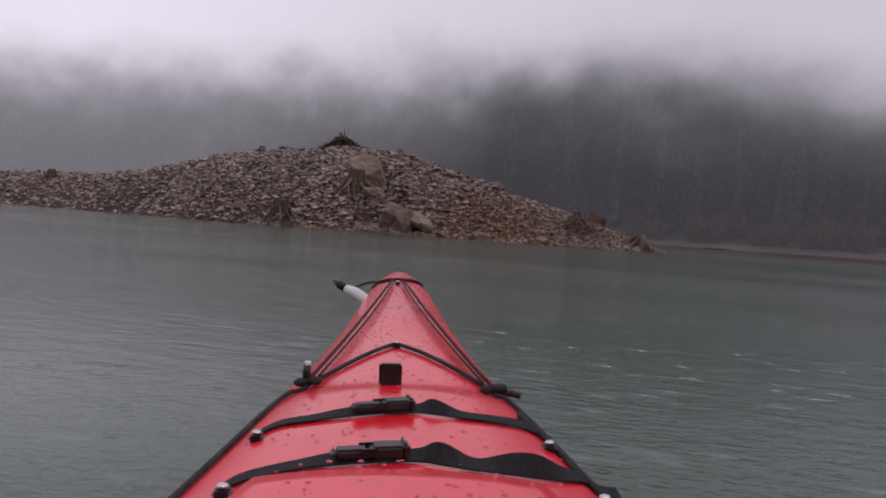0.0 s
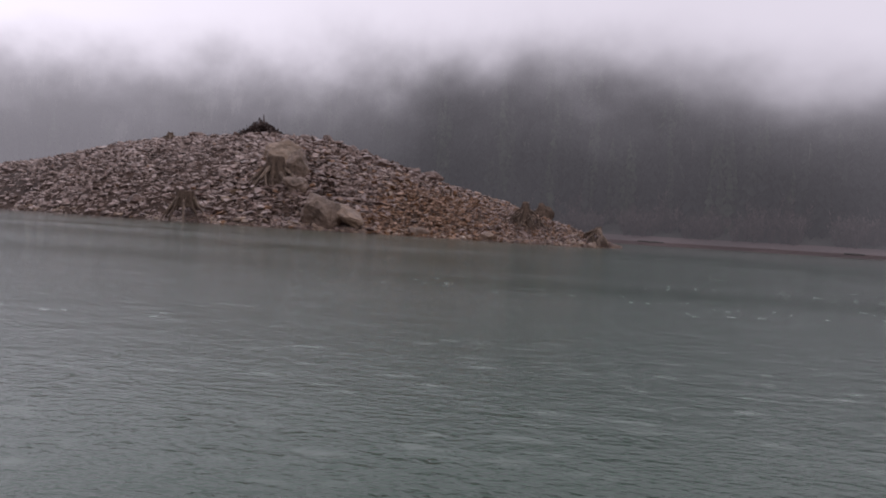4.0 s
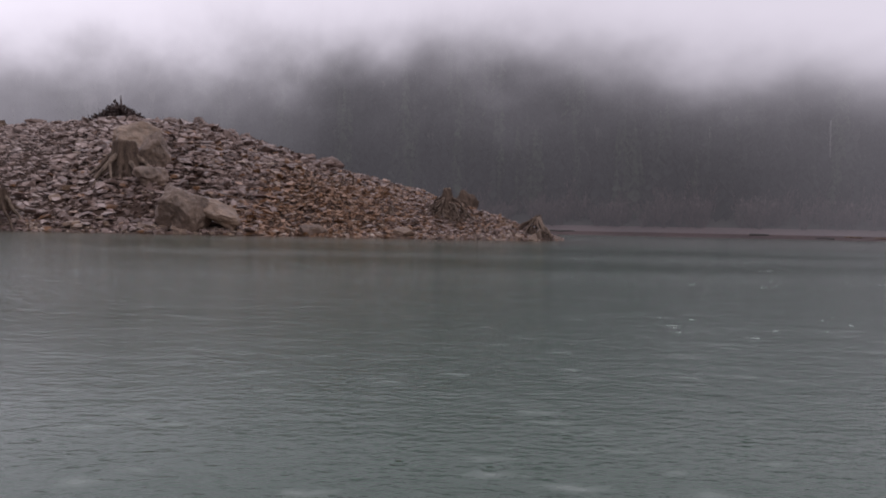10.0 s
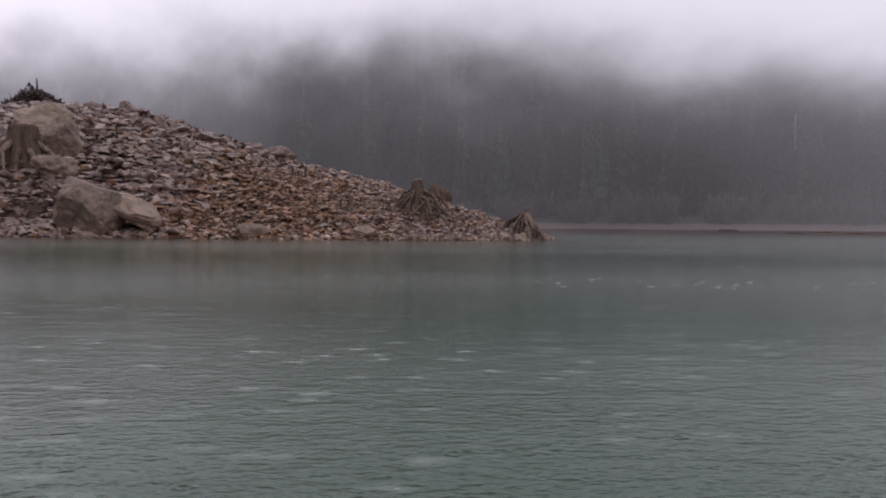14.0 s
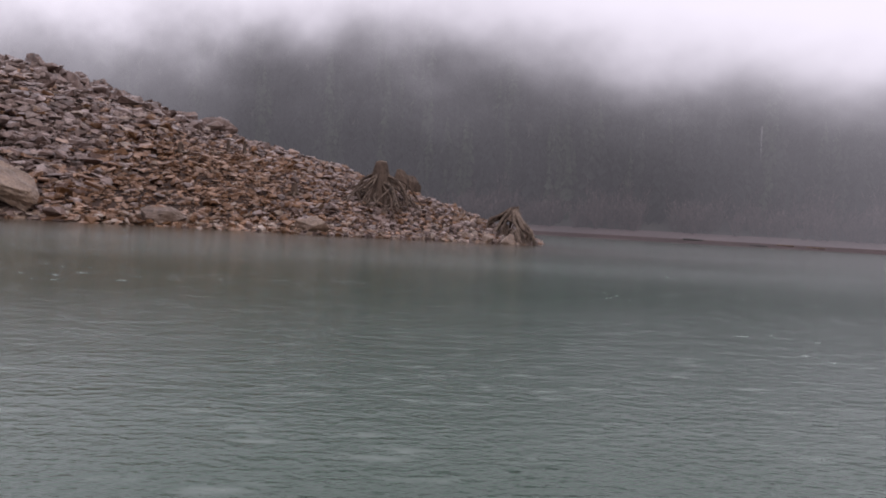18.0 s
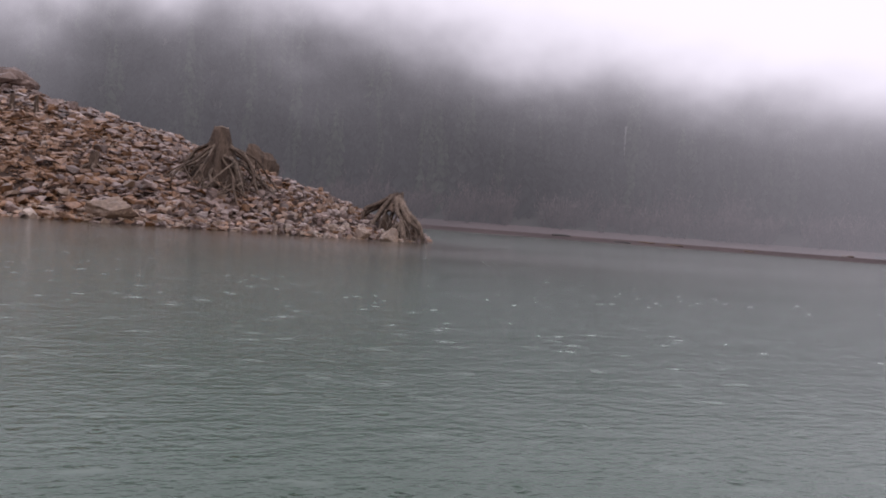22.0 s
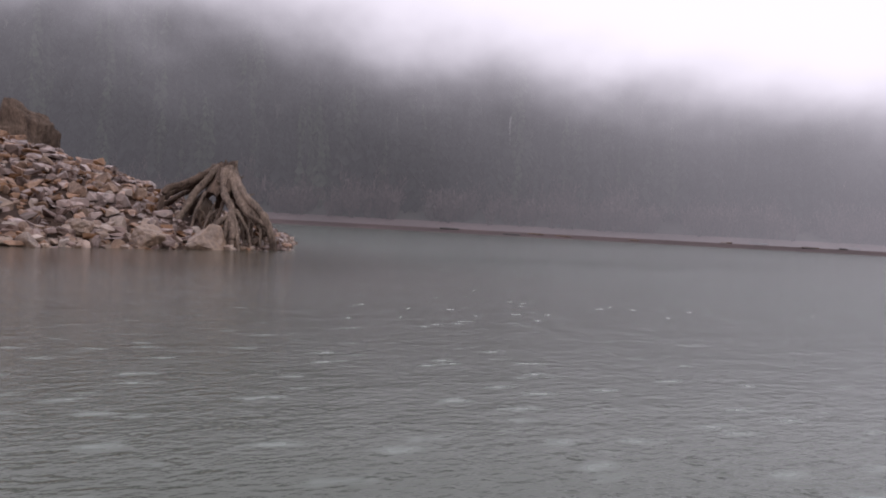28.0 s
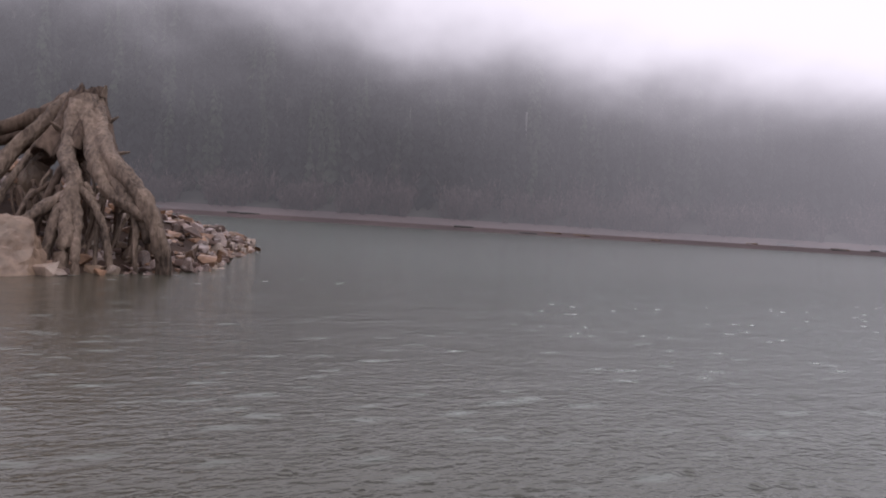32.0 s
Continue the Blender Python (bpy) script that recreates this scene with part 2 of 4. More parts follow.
    links.new(place.outputs["Y"], sheen_reach.inputs["Value"])
    cloud_sheen = nodes.new("ShaderNodeMixRGB")
    cloud_sheen.inputs[2].default_value = (0.088, 0.108, 0.086, 1)
    links.new(sheen_reach.outputs[0], cloud_sheen.inputs["Fac"])
    links.new(cr.outputs["Color"], cloud_sheen.inputs[1])
    links.new(cloud_sheen.outputs[0], bed_reflection.inputs[1])
    links.new(bed_reflection.outputs[0], glint_fleck.inputs[1])
    links.new(glint_fleck.outputs[0], bsdf.inputs["Base Color"])
    gloss = nodes.new("ShaderNodeMapRange")
    gloss.inputs["To Min"].default_value = 0.11
    gloss.inputs["To Max"].default_value = 0.55
    links.new(patch.outputs[0], gloss.inputs["Value"])
    links.new(gloss.outputs[0], bsdf.inputs["Roughness"])
    height = None
    for scale, stretch, gain in ((0.8, (0.7, 1.3, 1), 0.08), (2.6, (0.5, 1.3, 1), 0.20), (6.5, (0.55, 1.3, 1), 0.19), (17.0, (0.75, 1.25, 1), 0.15), (34.0, (0.75, 1.25, 1), 0.10)):
        mp = nodes.new("ShaderNodeMapping")
        mp.inputs["Scale"].default_value = stretch
        links.new(tc.outputs["Object"], mp.inputs["Vector"])
        nz = nodes.new("ShaderNodeTexNoise")
        nz.inputs["Scale"].default_value = scale
        nz.inputs["Detail"].default_value = 3
        nz.inputs["Roughness"].default_value = 0.55
        links.new(mp.outputs["Vector"], nz.inputs["Vector"])
        mu = nodes.new("ShaderNodeMath")
        mu.operation = "MULTIPLY_ADD"
        mu.inputs[1].default_value = gain
        links.new(nz.outputs["Fac"], mu.inputs[0])
        if height is None:
            mu.inputs[2].default_value = 0
        else:
            links.new(height, mu.inputs[2])
        height = mu.outputs[0]
    # rings of raindrops, in some of the cells only
    for cells, pitch, gain in ((4.0, 30.0, 0.05), (9.0, 22.0, 0.08)):
        vo = nodes.new("ShaderNodeTexVoronoi")
        vo.inputs["Scale"].default_value = cells
        links.new(tc.outputs["Object"], vo.inputs["Vector"])
        wave = nodes.new("ShaderNodeMath")
        wave.operation = "MULTIPLY"
        wave.inputs[1].default_value = pitch
        links.new(vo.outputs["Distance"], wave.inputs[0])
        sine = nodes.new("ShaderNodeMath")
        sine.operation = "COSINE"
        links.new(wave.outputs[0], sine.inputs[0])
        fade = nodes.new("ShaderNodeMapRange")
        fade.inputs["From Min"].default_value = 0.0
        fade.inputs["From Max"].default_value = 0.36
        fade.inputs["To Min"].default_value = gain
        fade.inputs["To Max"].default_value = 0.0
        links.new(vo.outputs["Distance"], fade.inputs["Value"])
        pick = nodes.new("ShaderNodeMath")
        pick.operation = "GREATER_THAN"
        pick.inputs[1].default_value = 0.62
        links.new(vo.outputs["Color"], pick.inputs[0])
        some = nodes.new("ShaderNodeMath")
        some.operation = "MULTIPLY"
        links.new(fade.outputs[0], some.inputs[0])
        links.new(pick.outputs[0], some.inputs[1])
        rings = nodes.new("ShaderNodeMath")
        rings.operation = "MULTIPLY_ADD"
        links.new(sine.outputs[0], rings.inputs[0])
        links.new(some.outputs[0], rings.inputs[1])
        links.new(height, rings.inputs[2])
        height = rings.outputs[0]
    bp = nodes.new("ShaderNodeBump")
    bp.inputs["Distance"].default_value = 0.038
    # cat's paws: bands where the breeze roughens the surface
    band = nodes.new("ShaderNodeTexNoise")
    band.inputs["Scale"].default_value = 0.09
    band.inputs["Detail"].default_value = 2
    bm_map = nodes.new("ShaderNodeMapping")
    bm_map.inputs["Scale"].default_value = (0.5, 1.6, 1)
    links.new(tc.outputs["Object"], bm_map.inputs["Vector"])
    links.new(bm_map.outputs["Vector"], band.inputs["Vector"])
    gust = nodes.new("ShaderNodeMapRange")
    gust.inputs["From Min"].default_value = 0.35
    gust.inputs["From Max"].default_value = 0.65
    gust.inputs["To Min"].default_value = 0.26
    gust.inputs["To Max"].default_value = 0.90
    links.new(band.outputs["Fac"], gust.inputs["Value"])
    # the open lake past the point is rougher than the lee of it
    windy = nodes.new("ShaderNodeMapRange")
    windy.interpolation_type = "SMOOTHSTEP"
    windy.inputs["From Min"].default_value = 46.0
    windy.inputs["From Max"].default_value = 80.0
    windy.inputs["To Max"].default_value = 0.75
    links.new(place.outputs["Y"], windy.inputs["Value"])
    blow = nodes.new("ShaderNodeMath")
    links.new(gust.outputs[0], blow.inputs[0])
    links.new(windy.outputs[0], blow.inputs[1])
    links.new(blow.outputs[0], bp.inputs["Strength"])
    links.new(height, bp.inputs["Height"])
    links.new(bp.outputs["Normal"], bsdf.inputs["Normal"])
    return m


def cloud_material():
    """Low cloud and haze painted as emission in place of sky light: thin haze low down, thickening upwards in soft
    patches until it joins the sky.
    """
    m, nodes, links, bsdf = shader("glowing_cloud_haze")
    nodes.remove(bsdf)
    out = nodes["Material Output"]
    tc = nodes.new("ShaderNodeTexCoord")
    sep = nodes.new("ShaderNodeSeparateXYZ")
    links.new(tc.outputs["UV"], sep.inputs[0])
    level = sep.outputs["Y"]
    for scale, squash, gain in ((0.010, 1.3, 0.27), (0.036, 1.4, 0.18)):
        mp = nodes.new("ShaderNodeMapping")
        mp.inputs["Scale"].default_value = (1, 1, squash)
        links.new(tc.outputs["Object"], mp.inputs["Vector"])
        nz = nodes.new("ShaderNodeTexNoise")
        nz.inputs["Scale"].default_value = scale
        nz.inputs["Detail"].default_value = 3
        links.new(mp.outputs["Vector"], nz.inputs["Vector"])
        off = nodes.new("ShaderNodeMath")
        off.operation = "SUBTRACT"
        off.inputs[1].default_value = 0.5
        links.new(nz.outputs["Fac"], off.inputs[0])
        mu = nodes.new("ShaderNodeMath")
        mu.operation = "MULTIPLY_ADD"
        mu.inputs[1].default_value = gain
        links.new(off.outputs[0], mu.inputs[0])
        links.new(level, mu.inputs[2])
        level = mu.outputs[0]
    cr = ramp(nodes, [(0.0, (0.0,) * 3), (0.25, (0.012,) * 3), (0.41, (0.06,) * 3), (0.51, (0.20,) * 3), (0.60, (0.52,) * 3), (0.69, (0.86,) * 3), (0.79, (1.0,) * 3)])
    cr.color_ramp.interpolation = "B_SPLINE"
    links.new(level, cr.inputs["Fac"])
    # painted haze glow low over the water, thicker towards both ends of the lake
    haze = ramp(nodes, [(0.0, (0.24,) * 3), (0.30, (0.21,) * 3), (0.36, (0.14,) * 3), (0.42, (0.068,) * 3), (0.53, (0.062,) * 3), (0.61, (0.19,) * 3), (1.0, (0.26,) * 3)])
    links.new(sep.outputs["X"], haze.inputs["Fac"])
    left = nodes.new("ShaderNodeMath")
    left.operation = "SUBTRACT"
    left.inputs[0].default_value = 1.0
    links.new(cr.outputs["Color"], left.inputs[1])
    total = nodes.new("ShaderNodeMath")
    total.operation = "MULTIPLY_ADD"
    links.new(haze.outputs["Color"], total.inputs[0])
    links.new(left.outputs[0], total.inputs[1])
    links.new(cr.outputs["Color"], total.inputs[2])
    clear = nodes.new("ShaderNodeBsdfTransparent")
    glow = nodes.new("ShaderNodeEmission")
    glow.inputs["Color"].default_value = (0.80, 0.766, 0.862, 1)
    # painted sky glow, brighter towards both lake ends than over the high hill
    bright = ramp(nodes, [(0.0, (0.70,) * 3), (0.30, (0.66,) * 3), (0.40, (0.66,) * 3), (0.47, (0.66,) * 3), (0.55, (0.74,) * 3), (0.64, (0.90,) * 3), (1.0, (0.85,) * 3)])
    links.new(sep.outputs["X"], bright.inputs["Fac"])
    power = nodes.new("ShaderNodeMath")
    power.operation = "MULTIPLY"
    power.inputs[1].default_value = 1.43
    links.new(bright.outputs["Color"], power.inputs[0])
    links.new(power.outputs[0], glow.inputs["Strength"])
    mix = nodes.new("ShaderNodeMixShader")
    links.new(total.outputs[0], mix.inputs["Fac"])
    links.new(clear.outputs[0], mix.inputs[1])
    links.new(glow.outputs[0], mix.inputs[2])
    links.new(mix.outputs[0], out.inputs["Surface"])
    return m


WATER = water_material()
CLOUD = cloud_material()


# ---------------------------------------------------------------- builders
def mesh_of(name, verts, faces, material, smooth=False):
    me = bpy.data.meshes.new(name)
    me.from_pydata([tuple(v) for v in verts], [], faces)
    me.update()
    me.materials.append(material)
    if smooth:
        me.polygons.foreach_set("use_smooth", [True] * len(me.polygons))
    return me


def part(name, bm, material, parent, label="", smooth=False):
    """Links a bmesh as one mesh object under a thing or a part."""
    me = bpy.data.meshes.new(name)
    bm.to_mesh(me)
    bm.free()
    me.materials.append(material)
    if smooth:
        me.polygons.foreach_set("use_smooth", [True] * len(me.polygons))
    ob = new(name, me)
    ob.parent = parent
    return tagged(ob, label)


def thing(name, m, label, category, group=""):
    ob = new(name)
    ob.matrix_world = m
    return tagged(ob, label, category, group)


def smooth01(a):
    a = min(max(a, 0.0), 1.0)
    return a * a * (3 - 2 * a)


def tube(points, radii, sides=8, rough=0.0, seed=0, bm=None):
    """A tapered, slightly lumpy tube along points."""
    bm = bm or bmesh.new()
    rnd = random.Random(seed)
    pts = [Vector(p) for p in points]
    rings = []
    up = Vector((0.03, 0.05, 1))
    for i, p in enumerate(pts):
        d = (pts[min(i + 1, len(pts) - 1)] - pts[max(i - 1, 0)]).normalized()
        if abs(d.dot(up)) > 0.95:
            up = Vector((1, 0.1, 0.1))
        a = d.cross(up).normalized()
        b = d.cross(a).normalized()
        ring = []
        for k in range(sides):
            q = 2 * math.pi * k / sides
            r = radii[i] * (1 + rough * rnd.uniform(-1, 1))
            ring.append(bm.verts.new(p + a * math.cos(q) * r + b * math.sin(q) * r))
        rings.append(ring)
    for r0, r1 in zip(rings, rings[1:]):
        for k in range(sides):
            bm.faces.new((r0[k], r0[(k + 1) % sides], r1[(k + 1) % sides], r1[k]))
    bm.faces.new(rings[0][::-1])
    bm.faces.new(rings[-1])
    bmesh.ops.recalc_face_normals(bm, faces=bm.faces)
    return bm


def curve_points(ctrl, n):
    """Catmull-Rom through the control points."""
    c = [Vector(p) for p in ctrl]
    c = [c[0] * 2 - c[1], *c, c[-1] * 2 - c[-2]]
    out = []
    for i in range(1, len(c) - 2):
        for k in range(n):
            u = k / n
            p0, p1, p2, p3 = c[i - 1:i + 3]
            out.append(0.5 * (2 * p1 + (p2 - p0) * u + (2 * p0 - 5 * p1 + 4 * p2 - p3) * u * u + (3 * p1 - p0 - 3 * p2 + p3) * u ** 3))
    out.append(c[-2])
    return out


# ---------------------------------------------------------------- the shape of the shore
SHORE = [(-260, 170), (-160, 130), (-110, 105), (-75, 85), (-55, 72), (-40, 63), (-30, 59), (-22, 57.6), (-10, 58.2), (-4, 59.0), (0, 59.7), (2, 60.35), (3, 60.85), (3.9, 61.2), (4.3, 61.7), (4.8, 63.8), (5.45, 65.8)]
RIDGE = [(-260, 200, 7), (-110, 118, 6.0), (-75, 100, 5.6), (-60, 92, 6.6), (-50, 87, 8.0), (-40, 84, 9.0), (-30, 82, 9.3), (-22.3, 79, 8.6), (-11.5, 76.5, 5.3), (-6, 72, 3.7), (-1, 67.5, 2.1), (2, 65, 1.10), (4, 64.4, 0.45), (5.45, 66.0, 0.08)]


def along(table, x, k):
    xs = [r[0] for r in table]
    return float(np.interp(x, xs, [r[k] for r in table]))


def island_height(x, y):
    if x > 5.45:
        return -0.2 - 0.5 * (x - 5.45)
    ys, yr, h = along(SHORE, x, 1), along(RIDGE, x, 1), along(RIDGE, x, 2)
    s = y - ys
    if s <= 0:
        return max(0.22 * s, -3.0)
    u = s / max(yr - ys, 0.05)
    if u < 1:
        z = h * (0.80 * u + 0.20 * math.sin(u * math.pi / 2) + 0.08 * math.sin(math.pi * u))
    else:
        z = h * (1.0 - 0.10 * (u - 1) - 0.5 * max(u - 1.15, 0) ** 1.5)
    z += min(s, 3) / 3 * min(h, 2) * 0.07 * noise.noise(Vector((x * 0.33, y * 0.33, 2.0))) + min(s, 2) * 0.03 * noise.noise(Vector((x * 1.3, y * 1.3, 5.0)))
    return max(z, -3.0)


def island():
    xs = np.concatenate([np.linspace(-260, -62, 60), np.linspace(-60, -12, 97)[1:], np.linspace(-12, 9, 127)[1:]])
    ts = np.concatenate([np.linspace(-8, 0, 9), np.linspace(0, 14, 50)[1:], np.linspace(14, 60, 50)[1:]])
    verts, faces = [], []
    for x in xs:
        y0 = along(SHORE, x, 1)
        for s in ts:
            verts.append((x, y0 + s, island_height(x, y0 + s)))
    n = len(ts)
    for i in range(len(xs) - 1):
        for j in range(n - 1):
            faces.append((i * n + j, (i + 1) * n + j, (i + 1) * n + j + 1, i * n + j + 1))
    ob = new("ground_point", mesh_of("ground_point", verts, faces, SOIL, True))
    return tagged(ob, "stony brown drawdown slope of a lakeside point", "ground", kind="structure")


SLOPE = island()

# ---------------------------------------------------------------- lake and far hillside
def disc(name, radii, z, material, sides=128, centre=(0, 40)):
    verts, faces = [(centre[0], centre[1], z)], []
    for r in radii:
        for k in range(sides):
            a = 2 * math.pi * k / sides
            verts.append((centre[0] + r * math.cos(a), centre[1] + r * math.sin(a), z))
    for k in range(sides):
        faces.append((0, 1 + k, 1 + (k + 1) % sides))
    for i in range(len(radii) - 1):
        a, b = 1 + i * sides, 1 + (i + 1) * sides
        for k in range(sides):
            k2 = (k + 1) % sides
            faces.append((a + k, b + k, b + k2, a + k2))
    return new(name, mesh_of(name, verts, faces, material, True))


tagged(disc("water_lake", [5, 20, 60, 150, 400, 1200, 3000], 0.0, WATER), "grey-green lake water dimpled by rain", "water", kind="structure")
CENTRE = Vector((0, 40))


def shore_radius(az):
    """Distance of the far shore from the middle of the lake; az in degrees, to the left of straight ahead."""
    return float(np.interp(az, [-180, -120, -75, -50, -25, -10, 10, 25, 45, 70, 120, 180],
                           [300, 300, 250, 216, 196, 203, 245, 300, 375, 430, 380, 300])) + 8 * noise.noise(Vector((az * 0.09, 0, 7)))


def hill_height(az, d):
    """Height of the far bank, d metres behind its waterline."""
    if d < 0:
        return 0.1 * d
    bank = 3.5 * smooth01(d / 26)
    rise = max(d - 24, 0)
    h = bank + min(rise, 45) * 0.45 + max(rise - 45, 0) * 0.85
    h += rise * 0.06 * noise.noise(Vector((az * 0.08, d * 0.02, 1)))
    return min(h, 190 + 10 * noise.noise(Vector((az * 0.06, 0, 4))))


def far_place(az, d):
    a = radians(az)
    r = shore_radius(az) + d
    return Vector((CENTRE.x - math.sin(a) * r, CENTRE.y + math.cos(a) * r, hill_height(az, d)))


def hillside():
    ds = [-30, -10, 0, 4, 9, 15, 20, 26, 34, 45, 60, 80, 110, 150, 200, 260, 340, 700, 2500]
    azs = np.linspace(-180, 180, 181)
    verts = [far_place(a, d) for a in azs for d in ds]
    n = len(ds)
    faces = [(i * n + j, i * n + j + 1, (i + 1) * n + j + 1, (i + 1) * n + j) for i in range(len(azs) - 1) for j in range(n - 1)]
    me = mesh_of("ground_far_bank", verts, faces, MUD, True)
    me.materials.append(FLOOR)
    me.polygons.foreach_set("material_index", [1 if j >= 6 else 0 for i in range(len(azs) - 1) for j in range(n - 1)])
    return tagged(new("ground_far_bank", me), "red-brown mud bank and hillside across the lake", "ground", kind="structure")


hillside()


def joined(name, chunks, materials, label, category):
    """One mesh out of many pieces: chunks of (verts array, faces list, material index)."""
    vs, fs, mi, base = [], [], [], 0
    for v, f, k in chunks:
        vs.append(v)
        fs.extend([tuple(i + base for i in q) for q in f])
        mi.extend([k] * len(f))
        base += len(v)
    me = bpy.data.meshes.new(name)
    me.from_pydata(np.concatenate(vs).tolist(), [], fs)
    for m in materials:
        me.materials.append(m)
    me.polygons.foreach_set("material_index", mi)
    me.update()
    return tagged(new(name, me), label, category, kind="stuff")


def conifer(rnd, tall):
    """Drooping whorls of needles round a stem: many separate sprays, so that the outline is ragged."""
    v, f = [], []
    wide = tall * rnd.uniform(0.13, 0.20)
    first = rnd.uniform(0.08, 0.3)
    tiers = int(tall * 0.8)
    for i in range(tiers):
        u = i / (tiers - 1)
        z = tall * (first + (1 - first) * min(max(u + rnd.uniform(-0.6, 0.6) / tiers, 0), 1))
        r = wide * (1 - u) ** 0.8 * rnd.uniform(0.7, 1.15) + 0.12
        n = 5
        off = rnd.uniform(0, 6)
        for k in range(n):
            if rnd.random() < 0.12:
                continue
            a = off + 2 * math.pi * k / n + rnd.uniform(-0.25, 0.25)
            q = r * rnd.uniform(0.65, 1.2)
            c, s = math.cos(a), math.sin(a)
            drop = q * rnd.uniform(0.9, 1.7)
            w = q * 0.5
            b = len(v)
            z += rnd.uniform(-0.4, 0.4)
            v += [(0, 0, z + 0.9), (c * q * 0.6 - s * w, s * q * 0.6 + c * w, z - drop * 0.5), (c * q, s * q, z - drop), (c * q * 0.6 + s * w, s * q * 0.6 - c * w, z - drop * 0.5)]
            f += [(b, b + 1, b + 2), (b, b + 2, b + 3)]
    b = len(v)
    for z, r in ((-1.0, 0.28), (tall * 0.95, 0.06)):
        for k in range(4):
            v.append((r * math.cos(k * 1.571), r * math.sin(k * 1.571), z))
    f += [(b + k, b + (k + 1) % 4, b + 4 + (k + 1) % 4, b + 4 + k) for k in range(4)]
    return np.array(v), f


def snag(rnd, tall):
    v, f = [], []
    for z, r in ((-1, 0.30), (tall * 0.5, 0.2), (tall, 0.06)):
        for k in range(5):
            v.append((r * math.cos(k * 1.257) + 0.02 * z * rnd.uniform(-1, 1), r * math.sin(k * 1.257), z))
    for i in range(2):
        f += [(i * 5 + k, i * 5 + (k + 1) % 5, i * 5 + 5 + (k + 1) % 5, i * 5 + 5 + k) for k in range(5)]
    return np.array(v), f


def alder(rnd, tall):
    """A leafless crown: limbs that fan out from the root, each with a spray of thin twigs."""
    v, f = [], []

    def stick(p, q, w):
        d = Vector((-(q - p).y, (q - p).x, 0))
        d = (d.normalized() if d.length > 1e-6 else Vector((1, 0, 0))) * w
        b = len(v)
        v.extend([tuple(p - d), tuple(p + d), tuple(q)])
        f.append((b, b + 1, b + 2))

    for _ in range(9):
        a = rnd.uniform(0, 2 * math.pi)
        lean = rnd.uniform(0.1, 0.75)
        top = Vector((math.cos(a) * lean, math.sin(a) * lean, 1)) * tall * rnd.uniform(0.6, 0.8)
        root = Vector((rnd.gauss(0, 0.15), rnd.gauss(0, 0.15), -0.3))
        stick(root, top, 0.12)
        for _ in range(11):
            u = rnd.uniform(0.25, 1)
            p = root.lerp(top, u)
            q = p + Vector((rnd.gauss(0, 0.14), rnd.gauss(0, 0.14), rnd.uniform(0.06, 0.28))) * tall
            stick(p, q, rnd.uniform(0.05, 0.11))
    return np.array(v), f


def far_woods():
    rnd = random.Random(5)
    kinds = [conifer(rnd, rnd.uniform(14, 25)) for _ in range(16)]
    snags = [snag(rnd, rnd.uniform(12, 22)) for _ in range(6)]
    alders = [alder(rnd, rnd.uniform(6.5, 12)) for _ in range(10)]
    wood, bare = [], []

    def put(base, p, size, out, k):
        a = rnd.uniform(0, 6.28)
        c, s = math.cos(a) * size, math.sin(a) * size
        v, f = base
        w = np.stack([v[:, 0] * c - v[:, 1] * s + p.x, v[:, 0] * s + v[:, 1] * c + p.y, v[:, 2] * size + p.z], 1)
        out.append((w, f, k))

    for _ in range(8200):
        az = rnd.uniform(-88, 72)
        d = 30 + 150 * rnd.random() ** 1.1
        stand = 1.7 * noise.noise(Vector((az * 0.42, d * 0.012, 9.0))) + 1.5 * noise.noise(Vector((az * 1.9, d * 0.008, 2.0))) + rnd.gauss(0, 0.2)
        put(rnd.choice(kinds), far_place(az, d), rnd.uniform(0.7, 1.15), wood, 0 if stand < 0.15 else 1 if stand < 0.65 else 2)
    for _ in range(9):
        az = rnd.uniform(-80, 60)
        d = 32 + 32 * rnd.random()
        put(rnd.choice(snags), far_place(az, d), rnd.uniform(0.8, 1.2), wood, 3)
    for _ in range(3600):
        az = rnd.uniform(-88, 72)
        d = 18 + 27 * rnd.random()
        if noise.noise(Vector((az * 0.42, d * 0.05, 3.0))) < -0.12:
            continue
        put(rnd.choice(alders), far_place(az, d), rnd.uniform(0.55, 1.0) * (1 + 0.7 * noise.noise(Vector((az * 0.8, 0, 6.0)))), bare, 0)
    joined("conifer_woods", wood, [TREE_DARK, TREE_MID, TREE_OLIVE, TREE_SNAG], "dark wet conifer woods with bare grey trunks on a hillside", "woods")
    joined("alder_thicket", bare, [TREE_BARE], "leafless reddish alder thicket along the far bank", "thicket")


far_woods()


def glowing_cloud_haze():
    """A glowing curtain in front of the hill, painted for cloud and haze; v runs with the angle at which it is seen,
    0.55 at the edge of the thick cloud.
    """
    azs = np.linspace(-150, 150, 151)
    vs = np.concatenate([np.linspace(0, 1, 15), [1.15, 1.35, 1.6, 1.9, 2.3]])
    verts = []
    for a in azs:
        q = radians(a)
        edge = float(np.interp(a, [-150, -60, -45, -28, -10, 8, 25, 45, 70, 150], [7.5, 8.0, 9.4, 11.8, 13.8, 13.4, 11.4, 9.2, 8, 7]))
        r = shore_radius(a) + 10
        for v in vs:
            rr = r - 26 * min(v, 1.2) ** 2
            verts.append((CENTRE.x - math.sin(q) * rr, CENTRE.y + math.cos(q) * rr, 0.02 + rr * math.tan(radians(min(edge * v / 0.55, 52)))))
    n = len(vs)
